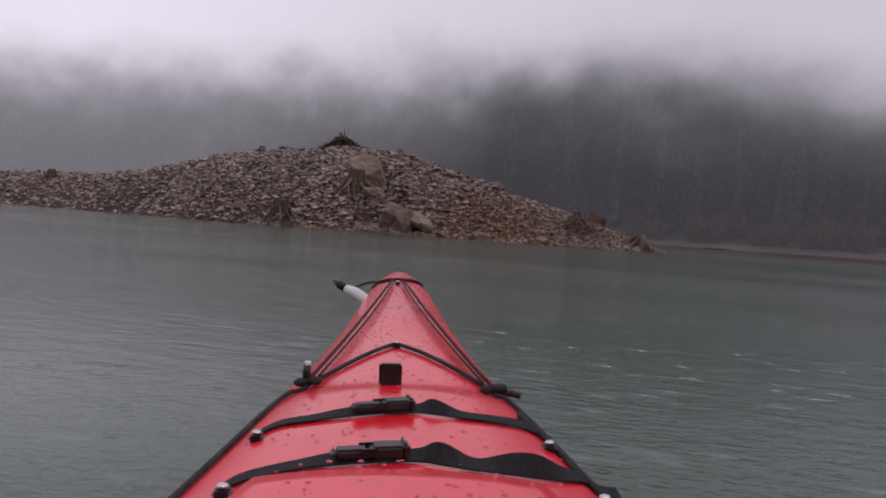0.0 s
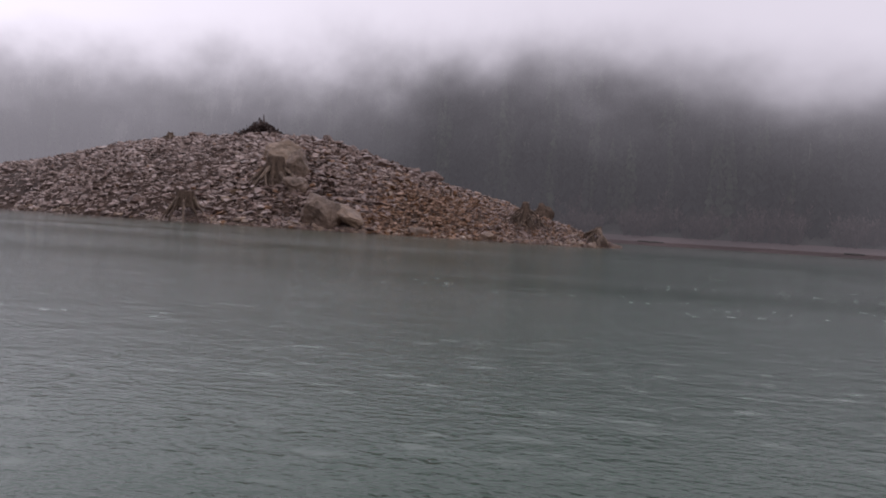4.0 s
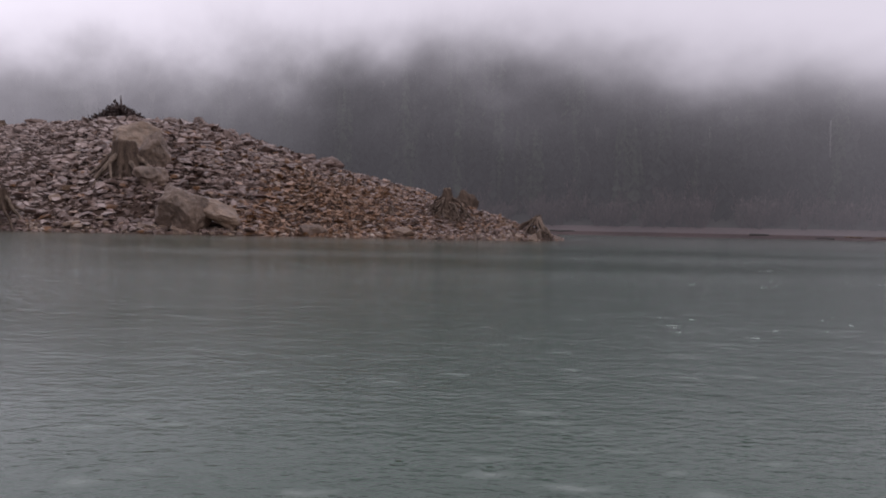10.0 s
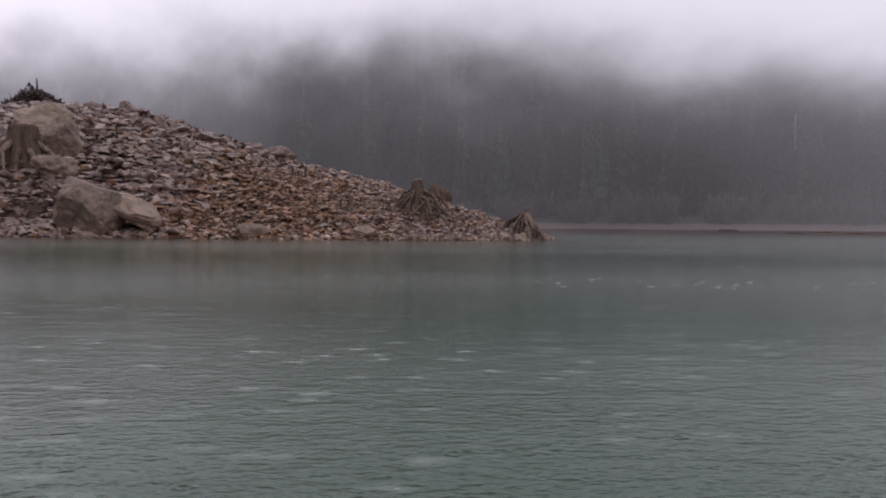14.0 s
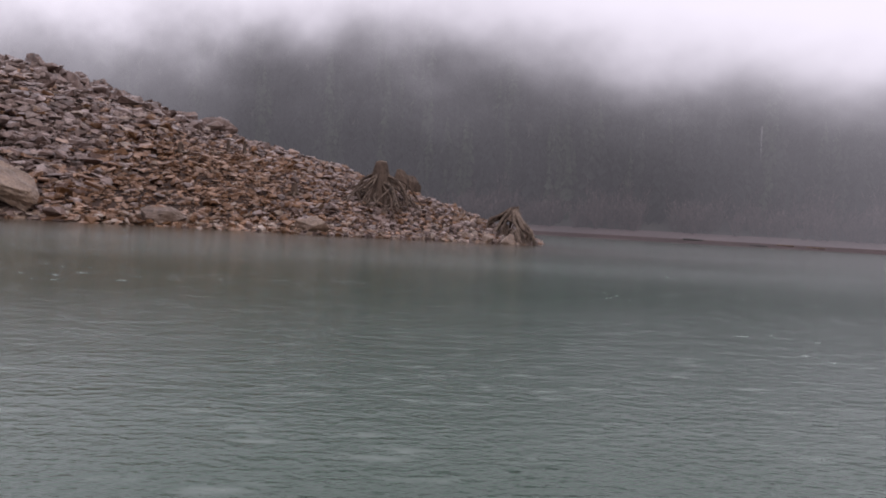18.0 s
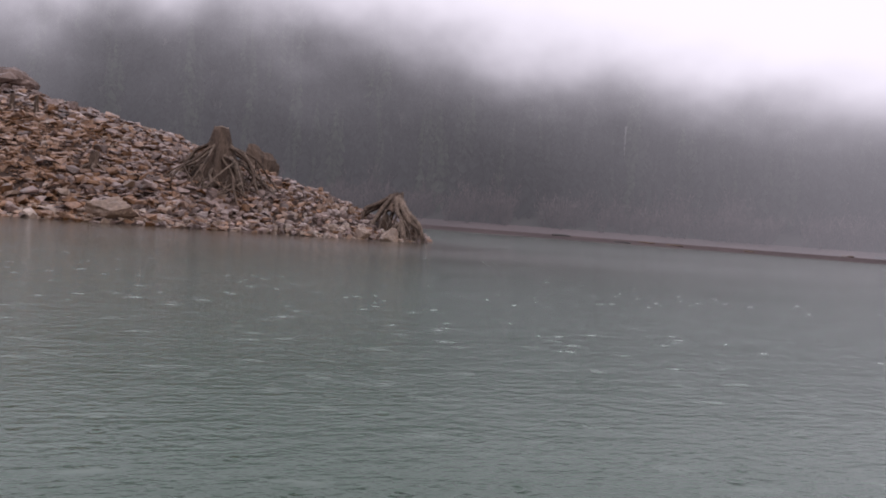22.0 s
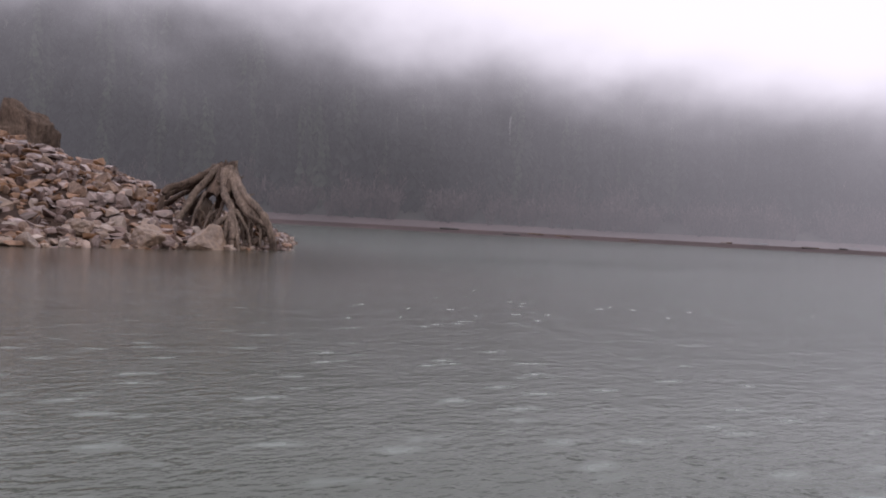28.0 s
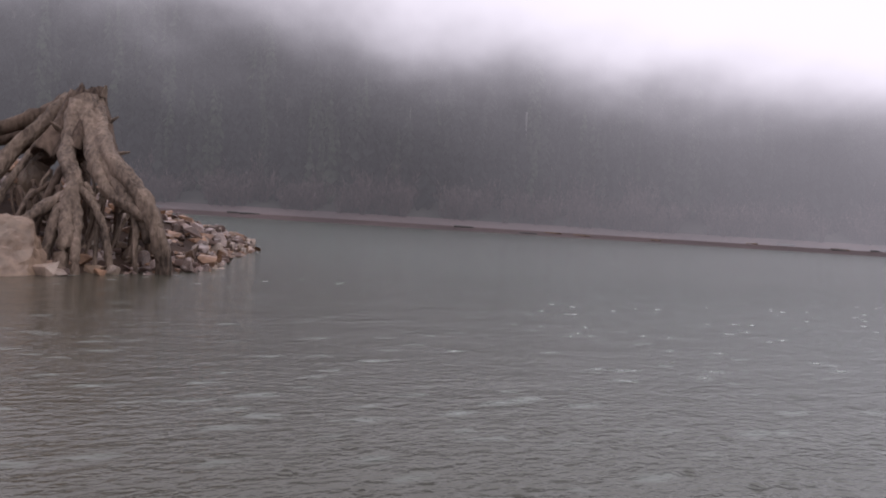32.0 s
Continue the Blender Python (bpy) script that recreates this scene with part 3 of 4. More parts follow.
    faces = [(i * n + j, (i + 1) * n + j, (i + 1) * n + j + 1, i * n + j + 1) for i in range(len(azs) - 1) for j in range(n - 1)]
    me = mesh_of("backdrop_glowing_cloud_haze", verts, faces, CLOUD, True)
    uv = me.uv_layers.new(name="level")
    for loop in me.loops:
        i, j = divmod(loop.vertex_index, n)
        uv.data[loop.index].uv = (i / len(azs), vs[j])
    return tagged(new("backdrop_glowing_cloud_haze", me), "glowing curtain painted as pale low cloud and haze over the wooded hillside", "cloud", kind="structure")


glowing_cloud_haze()


# ---------------------------------------------------------------- rocks
def rock_shape(rnd, flat, points=13, square=0.42):
    """An angular stone of about unit size: the hull of scattered points, squashed into a slab."""
    bm = bmesh.new()
    for _ in range(points):
        d = Vector((rnd.gauss(0, 1), rnd.gauss(0, 1), rnd.gauss(0, 1))).normalized()
        d = Vector([math.copysign(abs(c) ** square, c) for c in d])
        bm.verts.new(Vector((d.x * 0.5, d.y * rnd.uniform(0.3, 0.42), d.z * flat)))
    res = bmesh.ops.convex_hull(bm, input=bm.verts)
    loose = [g for g in res["geom_interior"] if isinstance(g, bmesh.types.BMVert)]
    bmesh.ops.delete(bm, geom=loose, context="VERTS")
    bmesh.ops.recalc_face_normals(bm, faces=bm.faces)
    bm.verts.index_update()
    v = np.array([x.co[:] for x in bm.verts])
    f = [tuple(x.index for x in q.verts) for q in bm.faces]
    bm.free()
    return v, f


def slope_normal(x, y):
    e = 0.4
    zx = (island_height(x + e, y) - island_height(x - e, y)) / (2 * e)
    zy = (island_height(x, y + e) - island_height(x, y - e)) / (2 * e)
    return Vector((-zx, -zy, 1)).normalized()


def rock_pose(rnd, x, y, size, sink=0.13, tilt=0.26):
    n = slope_normal(x, y) * 0.3 + Vector((0, 0, 0.7))
    n = (n + Vector((rnd.uniform(-tilt, tilt), rnd.uniform(-tilt, tilt), 0))).normalized()
    q = n.to_track_quat("Z", "Y").to_matrix().to_4x4()
    return Matrix.Translation((x, y, island_height(x, y) + size * sink)) @ q @ pose(0, 0, 0, 0, 0, rnd.uniform(0, 360))


def tone(rnd, x, y):
    """0 grey, 1 ochre, 2 pale, 3 gravel painted paler for a milky veil on the far end: pale stones along the waterline,
    ochre ones on the lower slope towards the tip.
    """
    s = y - along(SHORE, x, 1)
    if s < 0.7 and rnd.random() < 0.32:
        return 2
    ochre = smooth01((x + 16) / 5) * smooth01((15.5 - s) / 7) * 0.92
    ochre *= 1 - 0.6 * smooth01((x + 8) / 4)
    ochre = max(ochre, 0.10 if x < -14 else 0.16)
    if rnd.random() < 0.92 * smooth01((-21 - x) / 9):
        return 3
    q = rnd.random()
    return 1 if q < ochre else (2 if q > 0.95 else 0)


RND = random.Random(11)
SHAPES = [rock_shape(RND, RND.uniform(0.09, 0.24), RND.choice((9, 11, 13))) for _ in range(18)]


def worn_stone(seed, flat, detail):
    """A blocky stone with worn edges, about a metre long, centred."""
    rnd = random.Random(seed)
    bm = bmesh.new()
    bmesh.ops.create_icosphere(bm, subdivisions=detail, radius=1.0)
    planes = [(Vector((rnd.gauss(0, 1), rnd.gauss(0, 1), rnd.gauss(0, 0.9))).normalized(), rnd.uniform(0.40, 0.66)) for _ in range(13)]
    wide = rnd.uniform(0.55, 0.8)
    for v in bm.verts:
        p = v.co.copy()
        for d, k in planes:
            over = p.dot(d) - k
            if over > 0:
                p -= d * over * 0.95
        p *= 1 + 0.10 * noise.noise(p * 2.5 + Vector((seed, 0, 0)))
        v.co = Vector((p.x * 0.72, p.y * 0.72 * wide, p.z * flat * 1.5))
    bm.verts.index_update()
    v = np.array([x.co[:] for x in bm.verts])
    f = [tuple(x.index for x in q.verts) for q in bm.faces]
    bm.free()
    return v, f


ROUND = [rock_shape(RND, RND.uniform(0.15, 0.33), RND.choice((10, 12, 14)), 0.45) for _ in range(20)]
NEAR = [worn_stone(200 + k, RND.uniform(0.26, 0.42), 3) for k in range(16)]


def rock_field():
    rnd = random.Random(21)
    chunks = []

    def scatter(n, x0, x1, s1, size0, size1, power):
        for _ in range(n):
            x = rnd.uniform(x0, x1)
            depth = min(along(RIDGE, x, 1) - along(SHORE, x, 1) + 5, s1)
            y = along(SHORE, x, 1) + depth * rnd.random() ** 0.9 - 0.25
            if x > -1.2 and y < 66.5 and rnd.random() < 0.25:
                continue
            size = size0 + (size1 - size0) * rnd.random() ** power
            if x > 2.2:
                size *= 0.60
            m = rock_pose(rnd, x, y, size, rnd.uniform(-0.06, 0.42), 0.34)
            v, f = rnd.choice(ROUND if x > -2.5 or (x > -8 and rnd.random() < 0.3) else SHAPES)
            mm = np.array(m)
            w = (v * size * np.array((1, 1, rnd.uniform(0.7, 1.3)))) @ mm[:3, :3].T + mm[:3, 3]
            chunks.append((w, f, tone(rnd, x, y)))

    scatter(5200, -110, -45, 30, 0.26, 0.85, 2.6)
    scatter(9000, -48, -26, 30, 0.18, 0.72, 3.4)
    scatter(9000, -28, -12, 30, 0.20, 0.85, 3.4)
    scatter(16000, -17, -2, 22, 0.13, 0.46, 3.0)
    scatter(7000, -6, 5.45, 12, 0.11, 0.36, 2.2)
    scatter(1500, -6, 5.45, 0.9, 0.09, 0.28, 1.8)
    scatter(2500, -30, -6, 1.2, 0.12, 0.40, 2.2)
    return joined("rock_field", chunks, [ROCK_GREY, ROCK_TAN, ROCK_PALE, ROCK_GRAVEL], "angular grey and ochre rocks covering the slope", "rocks")


rock_field()


def crest_slabs():
    """Larger slabs that stand out along the crest, each a thing of its own."""
    rnd = random.Random(57)
    grey = [mesh_of("rock", v, f, ROCK_GREY) for v, f in SHAPES]
    tan = [mesh_of("rock", v, f, ROCK_TAN) for v, f in SHAPES]
    for _ in range(150):
        x = rnd.uniform(-34, -3) if rnd.random() < 0.7 else rnd.uniform(-22, -11)
        y = along(RIDGE, x, 1) + rnd.uniform(-3.0, 0.5)
        size = (rnd.uniform(0.55, 1.0) + 0.5 * rnd.random() ** 3) * (1.0 if x < -11 else 0.62)
        warm = x > -11 and rnd.random() < 0.5
        ob = new("rock", rnd.choice(tan if warm else grey))
        ob.matrix_world = rock_pose(rnd, x, y, size, 0.22, 0.4) @ Matrix.Diagonal((size, size, size * rnd.uniform(1.0, 1.7), 1))
        tagged(ob, "flat ochre rock on the crest of the slope" if warm else "flat angular grey rock on the crest of the slope", "rock", "rocks on the crest")


crest_slabs()


# ---------------------------------------------------------------- boulders
def boulder_mesh(seed, sx, sy, sz, cuts=9, lump=0.16, detail=5):
    """A weathered boulder: a ball cut by flat faces, then worn by noise. Its base lies at z = 0."""
    rnd = random.Random(seed)
    bm = bmesh.new()
    bmesh.ops.create_icosphere(bm, subdivisions=detail, radius=1.0)
    planes = []
    for _ in range(cuts):
        d = Vector((rnd.gauss(0, 1), rnd.gauss(0, 1), rnd.gauss(0.2, 0.8))).normalized()
        planes.append((d, rnd.uniform(0.55, 0.85)))
    for v in bm.verts:
        p = v.co.copy()
        for d, k in planes:
            over = p.dot(d) - k
            if over > 0:
                p -= d * over * 0.92
        p *= 1 + lump * noise.noise(p * 1.6 + Vector((seed, 0, 0))) + lump * 0.5 * noise.noise(p * 4 + Vector((0, seed, 0))) + lump * 0.22 * noise.noise(p * 11 + Vector((0, 0, seed)))
        v.co = Vector((p.x * sx, p.y * sy, (p.z + 0.62) * sz))
    return bm


def boulder(x, y, size, seed, material, label, turn=0, sink=0.12, cuts=9, group="", lean=0):
    bm = boulder_mesh(seed, size[0] / 1.85, size[1] / 1.85, size[2] / 1.5, cuts)
    me = bpy.data.meshes.new("boulder")
    bm.to_mesh(me)
    bm.free()
    me.materials.append(material)
    ob = new("boulder", me)
    ob.matrix_world = pose(x, y, island_height(x, y) - sink * size[2], 0, lean, turn)
    return tagged(ob, label, "boulder", group)


boulder(-23.5, 69.3, (3.7, 2.4, 2.0), 3, ROCK_PALE, "large pale weathered boulder behind an old stump", 20, cuts=14, group="boulders on the slope")
boulder(-21.1, 66.4, (2.1, 1.9, 2.4), 14, BOULDER, "brown boulder leaning against a larger one", 70, cuts=14, group="boulders on the slope")
boulder(-16.5, 58.7, (3.0, 2.4, 2.6), 8, BOULDER, "large brown boulder standing at the waterline", 10, group="boulders on the slope")
boulder(-14.75, 58.75, (3.3, 1.8, 0.95), 27, ROCK_PALE, "pale tilted slab beside a waterline boulder", -10, -0.55, cuts=22, lean=30, group="boulders on the slope")
boulder(-20.4, 63.6, (2.0, 1.5, 1.3), 31, BOULDER, "rounded grey boulder half-way down the slope", 50, group="boulders on the slope")
boulder(-4.65, 59.2, (1.3, 0.9, 0.68), 42, ROCK_PALE, "blocky pale boulder on the shore stones", 8, cuts=14, group="boulders on the slope")
boulder(-9.6, 58.7, (1.7, 0.9, 0.66), 51, BOULDER, "low brown slab at the waterline", 5, cuts=16, group="boulders on the slope")
boulder(-11.5, 76.2, (2.3, 1.4, 0.9), 63, ROCK_GREY, "flat slab on the crest of the slope", 12, group="boulders on the slope")
boulder(-22.3, 78.6, (1.2, 0.9, 1.0), 72, ROCK_GREY, "upright rock on the crest of the slope", 0, group="boulders on the slope")
boulder(-24.6, 79.2, (1.7, 1.1, 0.7), 73, ROCK_GREY, "dark slab on the crest of the slope", 30, group="boulders on the slope")
boulder(-19.6, 77.9, (1.9, 1.2, 0.7), 74, ROCK_GREY, "dark slab on the crest of the slope", 75, group="boulders on the slope")
boulder(-0.85, 72.3, (2.5, 1.2, 2.0), 83, STUMP, "dark brown block behind the ridge of the point", 25, cuts=14, group="boulders on the slope")
boulder(1.85, 60.35, (0.5, 0.42, 0.36), 91, ROCK_PALE, "pale rounded boulder at the waterline", 15, group="boulders on the slope")
boulder(2.77, 60.74, (0.86, 0.50, 0.48), 95, ROCK_PALE, "pale tan boulder under the roots of a stump", 40, 0.25, 16, group="boulders on the slope")
boulder(1.0, 60.5, (0.45, 0.36, 0.28), 97, ROCK_PALE, "pale boulder among the shore stones", 60, group="boulders on the slope")
boulder(2.92, 62.12, (0.34, 0.28, 0.62), 99, PIECE_PALE, "pale rock seen between stump roots", 10, group="boulders on the slope")
boulder(-38.5, 84.0, (2.2, 1.2, 0.8), 105, ROCK_GREY, "dark rock pile on the crest of the slope", 10, group="boulders on the slope")
boulder(-33.0, 62.5, (1.6, 1.2, 0.8), 107, ROCK_GREY, "grey boulder on the lower slope", 10, group="boulders on the slope")


# ---------------------------------------------------------------- stumps
def trunk_mesh(seed, h0, h1, r0, r1, flutes, ragged, sides=40, rows=14, hollow=0.25):
    rnd = random.Random(seed)
    ph = rnd.uniform(0, 6)
    bm = bmesh.new()
    rings = []
    for i in range(rows + 1):
        u = i / rows
        ring = []
        for k in range(sides):
            a = 2 * math.pi * k / sides
            r = r0 + (r1 - r0) * u ** 0.55
            r *= 1 + (0.15 * (1 - u) + 0.05) * math.sin(flutes * a + ph + 0.8 * u) + 0.07 * math.sin(2 * flutes * a + 1.7 * ph) + 0.10 * noise.noise(Vector((math.cos(a) * 2, math.sin(a) * 2, u * 2 + seed)))
            r *= 1 + 0.04 * noise.noise(Vector((a * 6, seed, u)))
            top = h1 + ragged * noise.noise(Vector((math.cos(a) * 1.7, math.sin(a) * 1.7, seed * 3.1)))
            ring.append(bm.verts.new((r * math.cos(a), r * math.sin(a), h0 + (top - h0) * u)))
        rings.append(ring)
    inner = [bm.verts.new((v.co.x * 0.6, v.co.y * 0.6, v.co.z - hollow * 0.4 * r1)) for v in rings[-1]]
    deep = bm.verts.new((0, 0, h1 - hollow))
    for a, b in zip(rings, rings[1:]):
        for k in range(sides):
            bm.faces.new((a[k], a[(k + 1) % sides], b[(k + 1) % sides], b[k]))
    for k in range(sides):
        k2 = (k + 1) % sides
        bm.faces.new((rings[-1][k], rings[-1][k2], inner[k2], inner[k]))
        bm.faces.new((inner[k], inner[k2], deep))
    bm.faces.new(rings[0][::-1])
    bmesh.ops.recalc_face_normals(bm, faces=bm.faces)
    return bm


def root_mesh(seed, a, r0, z0, reach, ground, thick, bulge=0.25, forks=2, sway=0.12):
    """One root from the trunk to the ground, forking near its end."""
    rnd = random.Random(seed)
    c, s = math.cos(a), math.sin(a)
    side = rnd.uniform(-sway, sway) * reach
    side2 = rnd.uniform(-sway, sway) * reach

    def at(r, z, off):
        return Vector((c * r - s * off, s * r + c * off, z))

    end = ground(c * reach, s * reach)
    mid_r = r0 + (reach - r0) * 0.45
    mid_z = end + (z0 - end) * (0.55 + bulge * rnd.uniform(0.2, 1))
    late_r = r0 + (reach - r0) * 0.8
    late_z = end + (z0 - end) * (0.22 + 0.15 * rnd.random())
    path = curve_points([at(r0 * 0.4, z0 + 0.12 * z0, 0), at(r0, z0, 0), at(mid_r, mid_z, side), at(late_r, late_z, side2), at(reach, end - 0.08, side2 * 1.4)], 5)
    for i in range(3, len(path) - 1):
        path[i] = path[i] + noise.noise_vector(path[i] * 2.6 + Vector((seed, 0, 0))) * min(thick, 0.09) * 0.75
    n = len(path)
    bm = tube(path, [thick * (1 + 0.22 * noise.noise(path[i] * 4.0 + Vector((0, seed, 0)))) * (1 - 0.55 * i / (n - 1)) for i in range(n)], 9, 0.14, seed)
    for k in range(forks):
        i = int(n * rnd.uniform(0.45, 0.75))
        p = path[i]
        da = a + rnd.choice((-1, 1)) * rnd.uniform(0.3, 0.75)
        rr = math.hypot(p.x, p.y) + rnd.uniform(0.2, 0.45) * reach
        q = Vector((math.cos(da) * rr, math.sin(da) * rr, 0))
        q.z = ground(q.x, q.y) - 0.06
        half = p.lerp(q, 0.5) + Vector((rnd.uniform(-0.05, 0.05), rnd.uniform(-0.05, 0.05), 0.10 * p.z + rnd.uniform(-0.03, 0.05)))
        sub = curve_points([p, half, q], 4)
        tube(sub, [thick * (0.5 - 0.28 * j / (len(sub) - 1)) for j in range(len(sub))], 6, 0.13, seed + k, bm)
    return bm


def stump(x, y, turn, label, trunk, roots, seed, group="stumps on the shore", bulge=0.25, sway=0.12, sawn=False):
    """trunk: (h0, h1, r0, r1, flutes, ragged); roots: (angle, start radius, start height, reach, thickness, forks) in degrees and metres."""
    base = island_height(x, y)
    ob = thing("tree_stump", pose(x, y, base, 0, 0, 0), label, "stump", group)

    def ground(dx, dy):
        return max(island_height(x + dx, y + dy), -0.1) - base

    part("trunk", trunk_mesh(seed, *trunk), STUMP, ob, smooth=True)
    if sawn:
        bm = bmesh.new()
        rim = [bm.verts.new((trunk[3] * 0.94 * (1 + 0.08 * noise.noise(Vector((math.cos(a), math.sin(a), seed)))) * math.cos(a), trunk[3] * 0.94 * math.sin(a), trunk[1] + 0.02 + 0.02 * math.sin(3 * a))) for a in np.linspace(0, 2 * math.pi, 25)[:-1]]
        foot = [bm.verts.new(v.co - Vector((0, 0, 0.06))) for v in rim]
        bm.faces.new(rim)
        for k in range(24):
            bm.faces.new((rim[k], foot[k], foot[(k + 1) % 24], rim[(k + 1) % 24]))
        part("sawn_top", bm, CUT_WOOD, ob, "pale sawn wood")
    for i, (a, r0, z0, reach, thick, forks) in enumerate(roots):
        part("root", root_mesh(seed * 50 + i, radians(a + turn), r0, z0, reach, ground, thick, bulge, forks, sway), STUMP_PALE if i % 2 == 0 else STUMP, ob, smooth=True)
    return ob


rr = random.Random(77)
# the stump at the tip of the point: a leaning hollow shell on high arched roots
def shell_mesh(rings, seed, flutes=6, sides=44):
    """A leaning trunk from rings of (x, y, z, radius across, radius along), fluted and torn at the top, open below."""
    bm = bmesh.new()
    n = 18
    table = []
    for i in range(n + 1):
        u = i / n * (len(rings) - 1)
        k = min(int(u), len(rings) - 2)
        w = u - k
        table.append([rings[k][c] * (1 - w) + rings[k + 1][c] * w for c in range(5)])
    rows = []
    for i, (cx, cy, z, rx, ry) in enumerate(table):
        u = i / n
        row = []
        for j in range(sides):
            a = 2 * math.pi * j / sides
            d = Vector((math.cos(a) * 1.6, math.sin(a) * 1.6, u * 1.2 + seed))
            q = 1 + 0.13 * math.sin(flutes * a + 1.5 * u + seed) + 0.06 * math.sin(2 * flutes * a + 2 * u) + 0.22 * noise.noise(d) + 0.10 * noise.noise(d * 3.3)
            dz = (0.10 * noise.noise(Vector((math.cos(a) * 2, math.sin(a) * 2, seed + 4))) + 0.06 * max(0, math.cos(a + 0.4)) ** 6) * max(0, 1 - i / 3)
            dz += (0.16 * noise.noise(Vector((math.cos(a) * 2.2, math.sin(a) * 2.2, seed + 9)))) * max(0, (i - n + 4) / 4)
            row.append(bm.verts.new((cx + rx * q * math.cos(a), cy + ry * q * math.sin(a), z + dz)))
        rows.append(row)
    top = bm.verts.new(Vector(table[0][:3]) - Vector((0, 0, 0.22)))
    for p, q in zip(rows, rows[1:]):
        for j in range(sides):
            bm.faces.new((p[j], p[(j + 1) % sides], q[(j + 1) % sides], q[j]))
    for j in range(sides):
        bm.faces.new((rows[0][(j + 1) % sides], rows[0][j], top))
    roof = bm.verts.new(Vector(table[-1][:3]) + Vector((0, 0, 0.22)))
    for j in range(sides):
        bm.faces.new((rows[-1][j], rows[-1][(j + 1) % sides], roof))
    bmesh.ops.recalc_face_normals(bm, faces=bm.faces)
    return bm


def tip_stump():
    origin = Vector((3.3, 62.2, island_height(3.3, 62.2)))
    ob = thing("tree_stump", Matrix.Translation(origin), "grey-brown tree stump on high arched roots at the waterline", "stump", "stumps on the shore")
    rings = [(3.25, 62.25, 1.49, 0.13, 0.17), (3.24, 62.18, 1.33, 0.18, 0.22), (3.23, 62.08, 1.14, 0.24, 0.28), (3.22, 62.03, 1.00, 0.30, 0.32), (3.22, 62.02, 0.90, 0.33, 0.33)]
    part("trunk", shell_mesh([(x - origin.x, y - origin.y, z - origin.z, a, b) for x, y, z, a, b in rings], 4), STUMP, ob, smooth=True)
    rnd = random.Random(41)

    def root(ctrl, r0, r1, seed, pale):
        pts = [p - origin for p in curve_points(ctrl, 6)]
        n = len(pts)
        for i in range(1, n):
            pts[i] = pts[i] + noise.noise_vector(pts[i] * 3.1 + Vector((seed, 0, 0))) * min(r0, 0.06) * 0.5
        radii = [(r0 + (r1 - r0) * i / (n - 1)) * 0.86 * (1 + 0.25 * noise.noise(pts[i] * 5 + Vector((0, seed, 0)))) for i in range(n)]
        part("root", tube(pts, radii, 11, 0.20, seed), STUMP_PALE if pale else STUMP, ob, smooth=True)

    node = (3.24, 61.30, 0.63)
    # the flowing front limbs
    root([(3.33, 62.18, 1.42), (3.37, 61.84, 1.14), (3.47, 61.42, 0.88), (3.70, 61.10, 0.58), (3.82, 61.03, 0.32), (3.88, 61.02, -0.08)], 0.09, 0.072, 1, True)
    root([(3.26, 62.05, 1.38), (3.30, 61.80, 1.10), (3.38, 61.48, 0.84), (3.46, 61.28, 0.64), (3.66, 61.10, 0.50), (3.82, 61.02, 0.36)], 0.10, 0.040, 2, True)
    root([(3.20, 62.05, 1.36), (3.15, 61.80, 1.06), (3.18, 61.52, 0.82), node], 0.085, 0.062, 3, True)
    root([node, (3.06, 61.20, 0.46), (2.90, 61.14, 0.29), (2.74, 61.04, 0.02)], 0.058, 0.045, 4, True)
    root([node, (3.20, 61.10, 0.42), (3.18, 60.94, 0.16), (3.16, 60.88, -0.08)], 0.075, 0.060, 5, True)
    root([(3.23, 61.20, 0.55), (3.25, 61.04, 0.36), (3.27, 60.88, 0.10), (3.29, 60.84, -0.08)], 0.050, 0.030, 6, True)
    root([node, (3.35, 61.20, 0.53), (3.45, 61.09, 0.34), (3.49, 61.03, 0.12), (3.51, 61.00, -0.06)], 0.040, 0.026, 7, True)
    root([(3.30, 62.12, 1.40), (3.34, 61.82, 1.10), (3.43, 61.46, 0.84), (3.56, 61.22, 0.62), (3.70, 61.12, 0.46), (3.78, 61.08, 0.24)], 0.095, 0.055, 31, True)
    root([node, (3.13, 61.14, 0.42), (3.08, 61.00, 0.16), (3.04, 60.93, -0.06)], 0.062, 0.040, 32, True)
    root([(3.17, 61.62, 0.90), (3.08, 61.52, 0.66), (3.00, 61.44, 0.40), (2.96, 61.36, 0.08)], 0.045, 0.028, 33, False)
    root([(3.30, 61.34, 0.66), (3.40, 61.20, 0.44), (3.40, 61.10, 0.22), (3.38, 61.02, -0.06)], 0.030, 0.018, 34, True)
    root([(3.60, 61.16, 0.56), (3.66, 61.10, 0.36), (3.66, 61.06, 0.16), (3.69, 61.03, -0.06)], 0.032, 0.020, 35, True)
    # long arms towards the slope
    root([(3.15, 62.25, 1.42), (2.95, 62.20, 1.18), (2.76, 62.14, 0.94), (2.50, 62.00, 0.52), (2.30, 61.80, 0.20), (2.18, 61.62, -0.02)], 0.085, 0.045, 8, True)
    root([(3.12, 62.40, 1.42), (2.80, 62.34, 1.20), (2.50, 62.22, 1.04), (2.24, 62.11, 0.90), (2.16, 62.06, 0.60), (2.12, 62.0, 0.1)], 0.075, 0.050, 9, False)
    root([(3.12, 62.50, 1.34), (2.75, 62.52, 1.10), (2.40, 62.50, 0.90), (2.05, 62.44, 0.62), (1.90, 62.4, 0.2)], 0.080, 0.045, 10, False)
